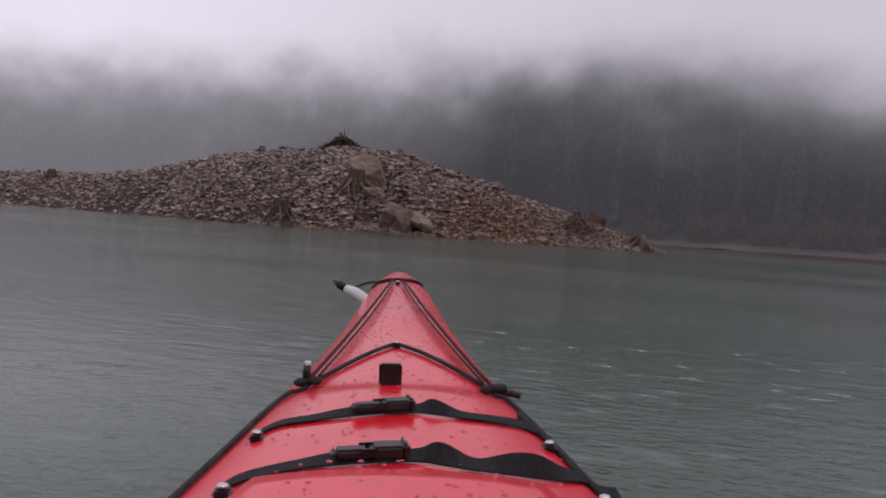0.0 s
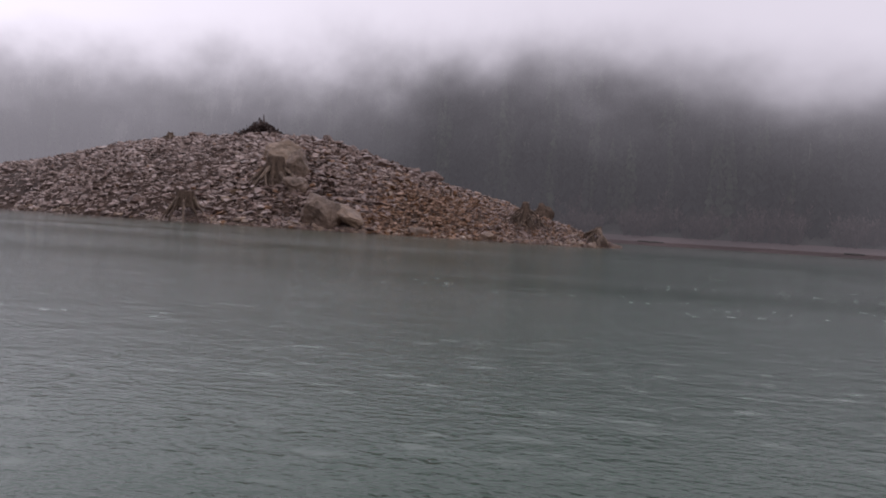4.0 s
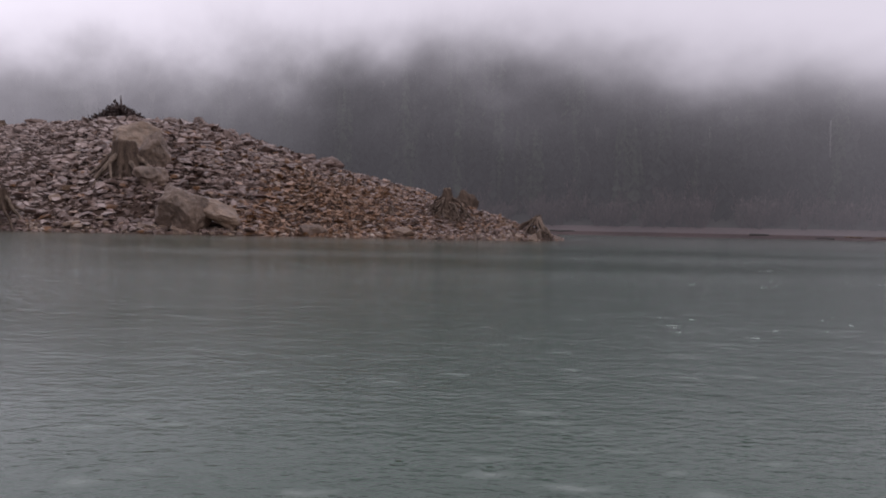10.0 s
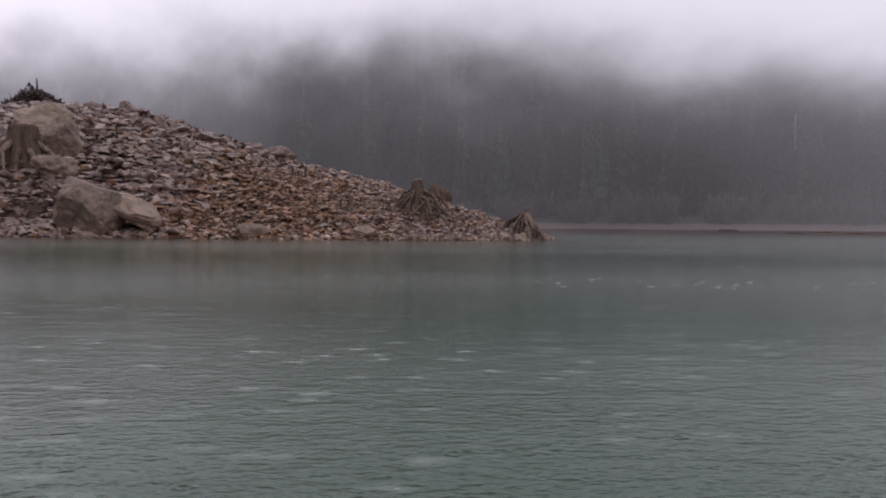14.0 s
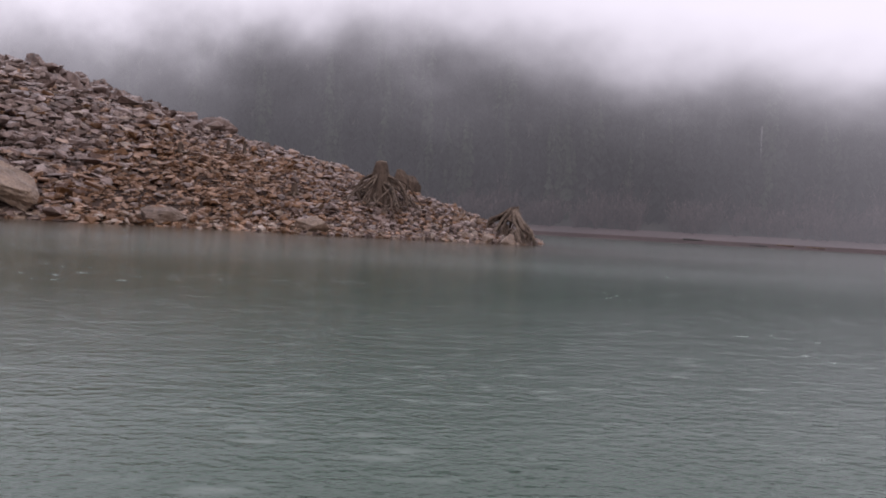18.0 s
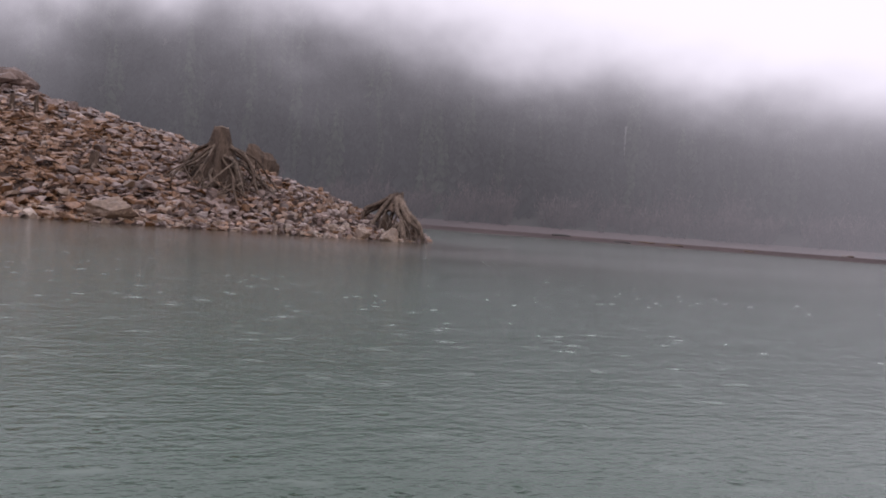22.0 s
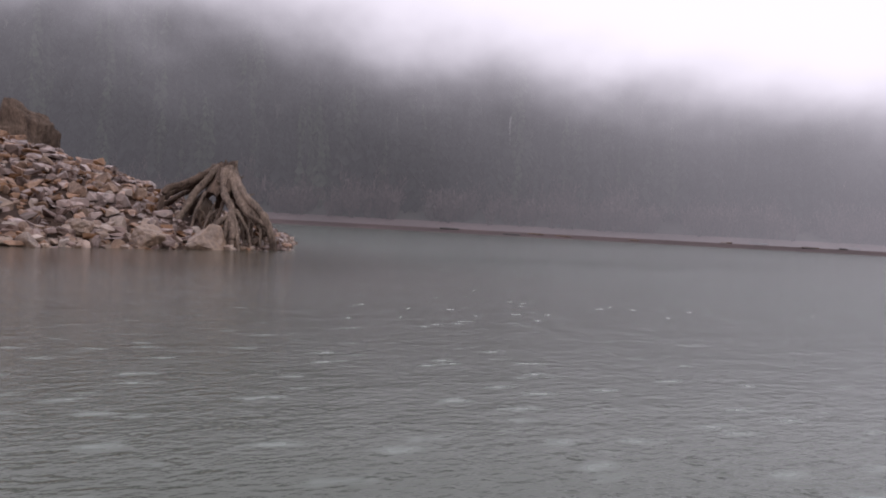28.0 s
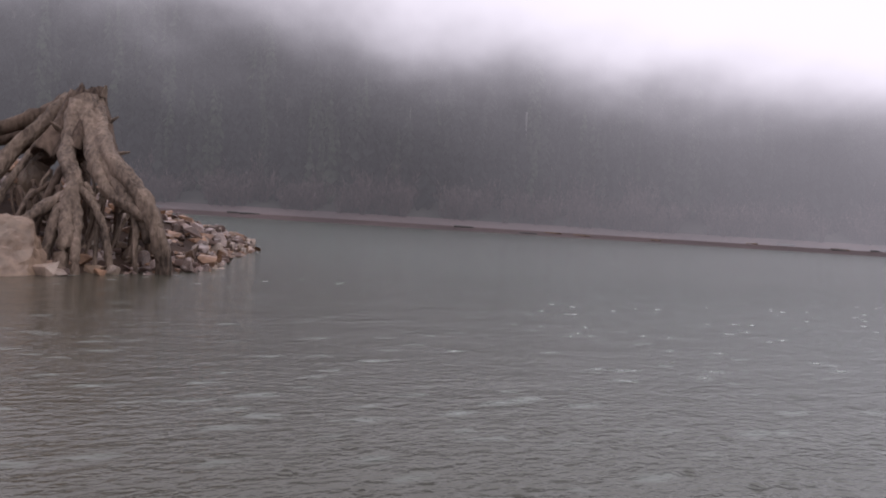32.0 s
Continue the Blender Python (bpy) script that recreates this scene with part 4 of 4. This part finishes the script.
    root([(3.10, 62.35, 1.24), (2.84, 62.28, 1.00), (2.62, 62.16, 0.72), (2.50, 62.08, 0.40), (2.46, 62.02, 0.05)], 0.055, 0.035, 11, False)
    root([(3.08, 62.55, 1.20), (2.70, 62.70, 0.96), (2.30, 62.84, 0.70), (1.95, 62.94, 0.35)], 0.070, 0.045, 12, False)
    root([(2.90, 62.05, 0.94), (2.74, 61.86, 0.66), (2.66, 61.72, 0.40), (2.62, 61.60, 0.10)], 0.040, 0.025, 13, True)
    # right flank and back
    root([(3.42, 61.90, 1.00), (3.60, 61.60, 0.70), (3.74, 61.44, 0.42), (3.80, 61.40, 0.02)], 0.070, 0.045, 14, False)
    root([(3.42, 62.10, 1.00), (3.66, 62.06, 0.66), (3.84, 62.04, 0.34), (3.92, 62.02, -0.02)], 0.080, 0.050, 15, False)
    root([(3.36, 62.30, 1.00), (3.58, 62.50, 0.66), (3.76, 62.66, 0.30), (3.84, 62.72, 0.02)], 0.075, 0.050, 16, False)
    root([(3.20, 62.40, 1.00), (3.22, 62.72, 0.68), (3.24, 62.96, 0.40), (3.26, 63.10, 0.1)], 0.080, 0.050, 17, False)
    root([(3.02, 62.40, 1.00), (2.80, 62.72, 0.72), (2.66, 62.96, 0.45), (2.58, 63.08, 0.2)], 0.080, 0.050, 18, False)
    # thin rootlets in the hollows
    for k in range(26):
        x = rnd.uniform(2.75, 3.78)
        y = rnd.uniform(61.25, 61.80) + 0.30 * max(3.1 - x, 0)
        z = min(rnd.uniform(0.40, 0.80), 0.66 - 0.8 * max(x - 3.35, 0))
        ex, ey = x + rnd.gauss(0, 0.10), y - rnd.uniform(-0.05, 0.22)
        gz = max(island_height(ex, ey), -0.1) - 0.04
        root([(x + rnd.gauss(0, 0.05), y + 0.10, z + 0.16), (x, y, z), ((x + ex) / 2 + rnd.gauss(0, 0.04), (y + ey) / 2, z * 0.5), (ex, ey, gz)], rnd.uniform(0.014, 0.028), 0.010, 60 + k, rnd.random() < 0.4)
    # splintered stubs
    for p, d, r in (((3.39, 62.10, 1.44), (0.02, -0.02, 0.10), 0.03), ((3.42, 61.98, 1.20), (0.10, -0.02, 0.07), 0.022), ((3.52, 61.45, 0.92), (0.09, -0.02, 0.02), 0.018), ((3.08, 61.86, 1.10), (-0.06, -0.08, 0.05), 0.025)):
        a = Vector(p) - origin
        part("stub", tube([a, a + Vector(d) * 0.6, a + Vector(d)], [r, r * 0.7, r * 0.25], 7, 0.15, 5), STUMP_PALE, ob)


tip_stump()
# the wide root stump on the slope
wide = []
for k in range(27):
    wide.append((360 * k / 27 + rr.uniform(-6, 6), 0.34, rr.uniform(0.5, 1.2), rr.uniform(1.2, 1.95), rr.uniform(0.035, 0.072), rr.choice((2, 3, 3))))
stump(-2.2, 63.2, 0, "brown tree stump with a wide skirt of bare roots", (-0.15, 1.72, 0.95, 0.22, 8, 0.03), wide, 9, sawn=True)
# the great stump in front of the pale boulder
great = [(40 * k + rr.uniform(-9, 9), 0.55, rr.uniform(0.6, 1.2), rr.uniform(1.5, 2.4), rr.uniform(0.15, 0.22), 1) for k in range(9)]
stump(-22.5, 64.7, 0, "large old tree stump with a sawn top and buttress roots", (-0.6, 1.98, 1.22, 0.62, 9, 0.05), great, 12, sawn=True)
# the stump on stilt roots near the waterline
stilt = [(36 * k + rr.uniform(-8, 8), 0.62, rr.uniform(1.4, 1.8), rr.uniform(1.3, 1.8), rr.uniform(0.10, 0.14), 0) for k in range(10)]
stump(-27.0, 58.7, 0, "old tree stump standing on stilt-like roots", (0.95, 2.15, 0.78, 0.62, 8, 0.08), stilt, 15, bulge=0.05, sway=0.03)
# small ones
for x, y, h, r, sd in ((-5.6, 62.4, 0.55, 0.13, 21), (-9.3, 68.6, 0.62, 0.08, 23), (-8.6, 68.9, 0.7, 0.07, 25), (-11.0, 66.5, 0.5, 0.1, 26)):
    few = [(72 * k + rr.uniform(-15, 15), r * 0.8, h * 0.35, r * 3.0, r * 0.35, 0) for k in range(5)]
    stump(x, y, 0, "small weathered snag among the rocks", (-0.1, h, r * 1.3, r * 0.8, 5, 0.08), few, sd, "snags on the slope")


crest_roots = [(72 * k + rr.uniform(-15, 15), 0.3, 0.35, 1.1, 0.10, 1) for k in range(5)]
stump(-42.0, 84.6, 0, "small dark stump on the crest of the slope", (-0.2, 0.7, 0.7, 0.25, 6, 0.2), crest_roots, 35)
far_roots = [(60 * k + rr.uniform(-15, 15), 0.5, 0.6, 1.6, 0.14, 1) for k in range(6)]
stump(-86.0, 101.0, 0, "distant brown stump on the low end of the point", (-0.2, 1.5, 0.8, 0.5, 6, 0.2), far_roots, 33)


# ---------------------------------------------------------------- driftwood on the far bank
def driftwood():
    rnd = random.Random(13)
    for k in range(14):
        az, d = rnd.choice((rnd.uniform(-58, -30), rnd.uniform(-30, 5))), rnd.uniform(3, 12)
        p = far_place(az, d)
        n = rnd.uniform(2.0, 5.5)
        pts = curve_points([(-n / 2, 0, 0.25), (0, rnd.uniform(-0.3, 0.3), 0.3), (n / 2, 0, 0.28)], 4)
        bm = tube(pts, [0.34 - 0.018 * i for i in range(9)], 7, 0.12, k)
        me = bpy.data.meshes.new("driftwood_log")
        bm.to_mesh(me)
        bm.free()
        me.materials.append(TREE_SNAG if k % 3 else STUMP_PALE)
        ob = new("driftwood_log", me)
        ob.matrix_world = pose(p.x, p.y, p.z - 0.12, 0, 0, az + rnd.uniform(-40, 40))
        tagged(ob, "bleached driftwood log on the far mud bank", "log", "driftwood on the far bank")


driftwood()


# ---------------------------------------------------------------- brush on the crest
def brush_pile(x, y, wide, tall, seed):
    rnd = random.Random(seed)
    base = island_height(x, y)
    ob = thing("brush_pile", pose(x, y, base, 0, 0, 0), "dark heap of dead brush on the crest of the slope", "brush")
    v, f = [], []
    for _ in range(5200):
        px = rnd.uniform(-0.5, 0.5)
        top = (1 - (2 * abs(px + 0.08)) ** 1.3) * (0.72 + 0.28 * rnd.random())
        if top <= 0:
            continue
        p = Vector((px * wide, rnd.gauss(0, 0.18) * wide * 0.5, tall * top * rnd.random() * 0.8))
        d = Vector((rnd.gauss(0, 0.7), rnd.gauss(0, 0.5), rnd.gauss(0.35, 0.5))).normalized() * rnd.uniform(0.12, 0.36)
        w = d.cross(Vector((rnd.gauss(0, 1), rnd.gauss(0, 1), rnd.gauss(0, 1)))).normalized() * rnd.uniform(0.05, 0.2)
        b = len(v)
        v += [p - w, p + w, p + d]
        f.append((b, b + 1, b + 2))
    me = mesh_of("brush", v, f, BRUSH)
    tw = new("brush", me)
    tw.parent = ob
    tagged(tw, "tangle of thin dead twigs", kind="stuff")
    part("stem", tube(curve_points([(-0.3, 0, -0.1), (-0.35, 0, tall * 0.6), (-0.42, 0, tall * 1.02)], 5), [0.16 - 0.012 * i for i in range(11)], 7, 0.1, 3), BRUSH, ob)
    part("stem", tube(curve_points([(0.2, 0, -0.1), (wide * 0.3, 0.1, tall * 0.3), (wide * 0.52, 0, tall * 0.22)], 5), [0.13 - 0.01 * i for i in range(11)], 7, 0.1, 5), BRUSH, ob)
    return ob


brush_pile(-31.2, 85.2, 6.4, 2.9, 8)


# ---------------------------------------------------------------- kayak
HALF = [(-2.25, 0.012), (-2.0, 0.065), (-1.6, 0.145), (-1.0, 0.245), (-0.3, 0.29), (0.3, 0.288), (0.81, 0.241), (1.0, 0.218), (1.22, 0.185), (1.38, 0.163), (1.71, 0.128), (2.1, 0.105), (2.5, 0.078), (2.6, 0.066), (2.69, 0.052), (2.75, 0.036), (2.79, 0.012)]
SHEER = [(-2.25, 0.27), (-1.4, 0.19), (0.0, 0.195), (0.8, 0.185), (1.25, 0.197), (1.72, 0.225), (2.46, 0.27), (2.79, 0.285)]
CROWN = [(-2.25, 0.28), (-1.2, 0.225), (-0.5, 0.235), (0.1, 0.247), (0.7, 0.226), (1.0, 0.231), (1.4, 0.251), (2.3, 0.29), (2.65, 0.302), (2.75, 0.298), (2.79, 0.290)]


def fair(table, y):
    """A faired value of a table of the kayak's lines."""
    reach = max(min(0.16, y + 2.25, (2.79 - y) * 0.6), 0.0)
    return sum(along(table, y + reach * k / 3, 1) for k in range(-3, 4)) / 7


def deck(x, y, lift=0.0):
    w = max(fair(HALF, y), 0.005)
    q = min(abs(x) / w, 1.0)
    sh, cr = fair(SHEER, y), fair(CROWN, y)
    step = 0.008 * smooth01((1.12 + 0.06 * q * q - y) / 0.04) * smooth01((0.98 - q) / 0.15)
    return Vector((x, y, sh + (cr - sh) * (1 - q ** 2.2) + step + lift))


def cockpit(x, y):
    """Below 1 inside the oval opening of the cockpit."""
    return math.sqrt((x / 0.205) ** 2 + ((y + 0.52) / 0.42) ** 2)


def kayak():
    start = PATH[0]
    ob = thing("kayak", pose(start[1], start[2], 0.013, 0.65, start[6] + 2.3, start[4] + 3.45) @ pose(0.024, 0, 0), "wet red plastic kayak with black deck straps, afloat", "kayak")
    # hull and deck in one shell
    ys = np.concatenate([np.linspace(-2.25, -0.8, 32), np.linspace(-0.8, 0.12, 29)[1:], np.linspace(0.12, 2.4, 76)[1:], np.linspace(2.4, 2.79, 20)[1:]])
    n_deck, n_hull = 33, 12
    bm = bmesh.new()
    rings = []
    for y in ys:
        w, sh = fair(HALF, y), fair(SHEER, y)
        keel = -0.11 + 0.36 * max((abs(y - 0.2) - 1.6) / 1.0, 0) ** 1.6
        keel = min(keel, sh - 0.03)
        ring = []
        for k in range(n_deck):
            p = deck(w * math.sin(math.pi * (k / (n_deck - 1) - 0.5)), y)
            ring.append(bm.verts.new(p))
        for k in range(1, n_hull):
            a = math.pi * k / n_hull
            ring.append(bm.verts.new((w * math.cos(a) * (1 + 0.05 * math.sin(a)), y, sh - (sh - keel) * math.sin(a) ** 0.7)))
        rings.append(ring)
    m = len(rings[0])
    for i in range(len(rings) - 1):
        for k in range(m):
            q = (rings[i][k], rings[i][(k + 1) % m], rings[i + 1][(k + 1) % m], rings[i + 1][k])
            if k < n_deck - 1 and all(cockpit(v.co.x, v.co.y) < 1.04 for v in q):
                continue
            bm.faces.new(q)
    bm.faces.new(rings[0][::-1])
    bm.faces.new(rings[-1])
    bmesh.ops.recalc_face_normals(bm, faces=bm.faces)
    part("hull", bm, RED, ob, smooth=True)
    # cockpit rim and its dark lining
    rim = [deck(0.212 * math.cos(a), -0.52 + 0.43 * math.sin(a), 0.012) for a in np.linspace(0, 2 * math.pi, 41)]
    part("cockpit_rim", tube(rim, [0.020] * len(rim), 10), PLASTIC, ob, "black cockpit rim", True)
    bm = bmesh.new()
    levels = [[bm.verts.new(deck(0.222 * math.cos(a), -0.52 + 0.445 * math.sin(a), -0.006)) for a in np.linspace(0, 2 * math.pi, 37)[:-1]]]
    levels += [[bm.verts.new((0.205 * f * math.cos(a), -0.52 + 0.42 * f * math.sin(a), z)) for a in np.linspace(0, 2 * math.pi, 37)[:-1]] for f, z in ((0.97, 0.12), (0.92, 0.02), (0.75, -0.01))]
    for a, b in zip(levels, levels[1:]):
        for k in range(36):
            bm.faces.new((a[k], a[(k + 1) % 36], b[(k + 1) % 36], b[k]))
    bm.faces.new(levels[-1])
    part("cockpit_lining", bm, BLACK, ob, "black cockpit lining", True)
    # front hatch cover, a raised lid with a rounded rim
    bm = bmesh.new()
    rows = []
    for j in range(17):
        v = j / 16
        y = 0.30 + 0.40 * v
        w = (0.178 - 0.022 * v) * (1 - max(v - 0.8, 0) ** 2 * 3.5)
        row = []
        for k in range(21):
            u = 2 * k / 20 - 1
            edge = max(abs(u), abs(2 * v - 1))
            row.append(bm.verts.new(deck(u * w, y, 0.004 + 0.020 * smooth01((1 - edge) / 0.10))))
        rows.append(row)
    for a, b in zip(rows, rows[1:]):
        for k in range(20):
            bm.faces.new((a[k], a[k + 1], b[k + 1], b[k]))
    part("hatch_cover", bm, RED, ob, "raised red hatch cover", True)

    def ribbon(name, ctrl, width, label):
        """A webbing strap over the deck: (x, y of its near edge, tilt in degrees where slack makes it stand up)."""
        pts = curve_points([(x, y, tilt / 100) for x, y, tilt in ctrl], 8)
        bm = bmesh.new()
        prev = None
        for p in pts:
            tilt = radians(max(p.z, 0) * 100)
            near = deck(p.x, p.y, 0.004)
            flat = (deck(p.x, p.y + width, 0.004) - near).normalized()
            far = near + (flat * math.cos(tilt) + Vector((0, 0, 1)) * math.sin(tilt)) * width
            thick = Vector((0, 0, 0.0018))
            quad = [bm.verts.new(v) for v in (near, far, far - thick, near - thick)]
            if prev:
                for k in range(4):
                    bm.faces.new((prev[k], prev[(k + 1) % 4], quad[(k + 1) % 4], quad[k]))
            else:
                bm.faces.new(quad)
            prev = quad
        bm.faces.new(prev[::-1])
        bmesh.ops.recalc_face_normals(bm, faces=bm.faces)
        return part(name, bm, BLACK, ob, label)

    def buckle(x, y, turn, length, parent_lift):
        m = Matrix.Translation(deck(x, y, parent_lift)) @ pose(0, 0, 0, 0, 0, turn)

        def block(name, cx, cy, cz, lx, ly, lz, parent, label):
            bm = bmesh.new()
            bmesh.ops.create_cube(bm, size=1, matrix=m @ pose(cx * length, cy, cz) @ Matrix.Diagonal((lx * length, ly, lz, 1)))
            bmesh.ops.bevel(bm, geom=bm.edges, offset=0.0036, segments=3, affect="EDGES")
            return part(name, bm, PLASTIC, parent, label)

        shell = block("buckle", 0.22, 0, 0.005, 0.44, 0.027, 0.014, ob, "black side-release buckle")
        block("rim", 0.44, 0, 0.006, 0.12, 0.029, 0.017, shell, "")
        block("clip", -0.24, 0, 0.004, 0.44, 0.021, 0.010, shell, "")
        block("ladder_bar", -0.46, 0, 0.004, 0.08, 0.024, 0.009, shell, "")
        for sgn in (-1, 1):
            block("prong", -0.02, sgn * 0.011, 0.006, 0.30, 0.005, 0.009, shell, "")

    ribbon("strap_front", [(-0.172, 0.914, 0), (-0.150, 0.932, 1), (-0.107, 0.928, 2), (-0.064, 0.931, 10), (0.020, 0.947, 8), (0.045, 0.945, 34), (0.081, 0.941, 6), (0.127, 0.951, 5), (0.171, 0.962, 10), (0.195, 0.950, 8)], 0.0245, "black webbing strap with a slack wave")
    ribbon("strap_rear", [(-0.174, 0.716, 0), (-0.157, 0.733, 4), (-0.104, 0.748, 4), (-0.064, 0.752, 12), (0.017, 0.762, 12), (0.044, 0.756, 44), (0.084, 0.748, 10), (0.139, 0.754, 56), (0.178, 0.770, 20), (0.222, 0.802, 4), (0.250, 0.796, 8)], 0.0250, "black webbing strap with two slack waves")
    buckle(-0.021, 0.951, 17, 0.082, 0.006)
    buckle(-0.030, 0.768, 11, 0.082, 0.007)

    def cord(points, radius=0.0035, name="deck_cord", label="dark elastic deck cord", lift=0.005):
        pts = curve_points([deck(x, y, lift) for x, y in points], 8)
        pts = [deck(p.x, p.y, lift) for p in pts]
        part(name, tube(pts, [radius] * len(pts), 7), CORD, ob, label, True)

    knot_l, knot_r = (-0.143, 1.17), (0.152, 1.165)
    cord([(-0.022, 2.29), (-0.078, 1.74), knot_l], 0.0032, lift=0.014)
    cord([(0.010, 2.29), (0.072, 1.74), knot_r], 0.0032, lift=0.014)
    cord([(-0.016, 2.27), (-0.062, 1.74), (-0.128, 1.19)], 0.0021, lift=0.012)
    cord([(0.006, 2.27), (0.056, 1.74), (0.138, 1.185)], 0.0021, lift=0.012)
    cord([(-0.142, 1.18), (-0.124, 1.205), (-0.02, 1.372), (0.01, 1.372), (0.132, 1.21), (0.15, 1.18)], 0.0038)
    cord([knot_l, (-0.185, 1.06), (-0.205, 0.9), (-0.228, 0.7), (-0.248, 0.5)], 0.0038)
    cord([knot_r, (0.185, 1.06), (0.208, 0.9), (0.228, 0.7), (0.248, 0.5)], 0.0038)
    cord([(0.172, 1.03), (0.198, 0.92), (0.222, 0.75)], 0.0045)
    ring = [deck(0.078 * math.sin(a) - 0.004, 2.46 - 0.08 * math.cos(a) ** 2, 0.005) for a in np.linspace(-1.57, 1.57, 17)]
    ring = [ring[0] - Vector((0.004, 0.05, 0.012)), *ring, ring[-1] - Vector((-0.004, 0.05, 0.012))]
    part("bow_line", tube(ring, [0.005] * len(ring), 7), CORD, ob, "dark line round the bow", True)
    for x, y in (knot_l, knot_r):
        bm = bmesh.new()
        c = deck(x, y, 0.010)
        for k in range(3):
            bmesh.ops.create_uvsphere(bm, u_segments=10, v_segments=7, radius=0.010, matrix=Matrix.Translation(c + Vector((0.011 * (k - 1), 0.004 * (k % 2), 0.002 * k))) @ Matrix.Diagonal((1.2, 0.8, 0.7, 1)))
        part("knot", bm, CORD, ob, "knotted dark cord", True)
    post = deck(-0.146, 1.175, 0.004)
    toggle = part("cord_toggle", tube([post, post + Vector((0, 0, 0.022)), post + Vector((0.001, 0, 0.034))], [0.006, 0.007, 0.006], 10), PLASTIC, ob, "black toggle with a pale tip", True)
    part("tip", tube([post + Vector((0.001, 0, 0.034)), post + Vector((0.001, 0, 0.040))], [0.0062, 0.0055], 10), WHITE, toggle, "pale tip", True)
    p = deck(0.160, 1.17, 0.008)
    part("cord_end", tube([p, p + Vector((0.022, -0.01, 0.002)), p + Vector((0.034, -0.016, 0.0))], [0.006, 0.006, 0.005], 9), PLASTIC, ob, "black cord end", True)
    for x, y in ((-0.172, 0.902), (0.190, 0.905), (-0.168, 0.712), (0.212, 0.735), (-0.006, 2.29), (-0.005, 1.385)):
        bm = bmesh.new()
        bmesh.ops.create_uvsphere(bm, u_segments=12, v_segments=8, radius=0.0058, matrix=Matrix.Translation(deck(x, y, 0.009)) @ Matrix.Diagonal((1.1, 0.9, 0.6, 1)))
        bolt = part("bolt", bm, STEEL, ob, "wet steel bolt head", True)
        bm = bmesh.new()
        bmesh.ops.create_cube(bm, size=1, matrix=Matrix.Translation(deck(x, y, 0.003)) @ Matrix.Diagonal((0.018, 0.024, 0.007, 1)))
        bmesh.ops.bevel(bm, geom=bm.edges, offset=0.003, segments=2, affect="EDGES")
        part("saddle", bm, PLASTIC, bolt, "black cord saddle")
    bm = bmesh.new()
    bmesh.ops.create_cube(bm, size=1, matrix=Matrix.Translation(deck(-0.013, 1.125, 0.016)) @ Matrix.Diagonal((0.035, 0.014, 0.033, 1)))
    bmesh.ops.bevel(bm, geom=bm.edges, offset=0.0025, segments=2, affect="EDGES")
    part("deck_mount", bm, PLASTIC, ob, "square black foam block")
    # carrying handle that hangs beside the bow
    a, b = Vector((-0.082, 2.27, 0.222)), Vector((-0.168, 2.31, 0.270))
    grip = part("bow_handle", tube(curve_points([a, a.lerp(b, 0.5) + Vector((0, 0, 0.005)), b], 6), [0.012, 0.016, 0.018, 0.0185, 0.0185, 0.0185, 0.0185, 0.0185, 0.018, 0.017, 0.016, 0.014, 0.012], 12), WHITE, ob, "white moulded carrying handle", True)
    d = (b - a).normalized()
    part("end_cap", tube([b, b + d * 0.02, b + d * 0.045], [0.0125, 0.015, 0.006], 10), PLASTIC, grip, "black end cap", True)
    part("handle_cord", tube(curve_points([(-0.080, 2.42, 0.285), (-0.115, 2.37, 0.280), (-0.15, 2.33, 0.268)], 6), [0.004] * 13, 7), CORD, ob, "dark handle cord", True)
    # drops of rain on the deck
    rnd = random.Random(3)
    v, f = [], []
    for _ in range(2400):
        y = rnd.uniform(0.3, 2.6)
        x = rnd.uniform(-0.92, 0.92) * along(HALF, y, 1)
        if 0.70 < y < 0.84 or 0.90 < y < 1.0:
            continue
        c = deck(x, y, 0.0)
        if y < 0.70 and abs(x) < 0.16:
            c.z += 0.024
        r = 0.0010 + 0.0030 * rnd.random() ** 2
        bse = len(v)
        for k in range(6):
            q = k * math.pi / 3
            v.append(c + Vector((r * math.cos(q), r * math.sin(q), 0.0002)))
        v.append(c + Vector((0, 0, r * 0.55)))
        f += [(bse + k, bse + (k + 1) % 6, bse + 6) for k in range(6)]
    drops = new("rainwater", mesh_of("rainwater", v, f, DROPS, True))
    drops.parent = ob
    tagged(drops, "clear drops of rain", kind="stuff")
    return ob


kayak()


# ---------------------------------------------------------------- single stones at the tip of the point
def tip_stones():
    rnd = random.Random(31)
    meshes = []
    for v, f in NEAR:
        for m in (PIECE_GREY, PIECE_TAN, PIECE_PALE):
            meshes.append(mesh_of("stone", v, f, m))
    made = 0
    while made < 300:
        x = rnd.uniform(-1.2, 5.4)
        y = along(SHORE, x, 1) + 5.0 * rnd.random() ** 1.4 - 0.12
        if y > 66.6 or y > along(RIDGE, x, 1) + 1.2:
            continue
        size = rnd.uniform(0.13, 0.23) + 0.17 * rnd.random() ** 4
        if x > 2.2:
            size *= 0.6
        ob = new("stone", meshes[3 * rnd.randrange(len(NEAR)) + (2 if rnd.random() < 0.08 else tone(rnd, x, y))])
        ob.matrix_world = rock_pose(rnd, x, y, size, 0.12, 0.35) @ Matrix.Diagonal((size, size, size * rnd.uniform(0.9, 1.6), 1))
        ob.parent = SLOPE
        made += 1


tip_stones()
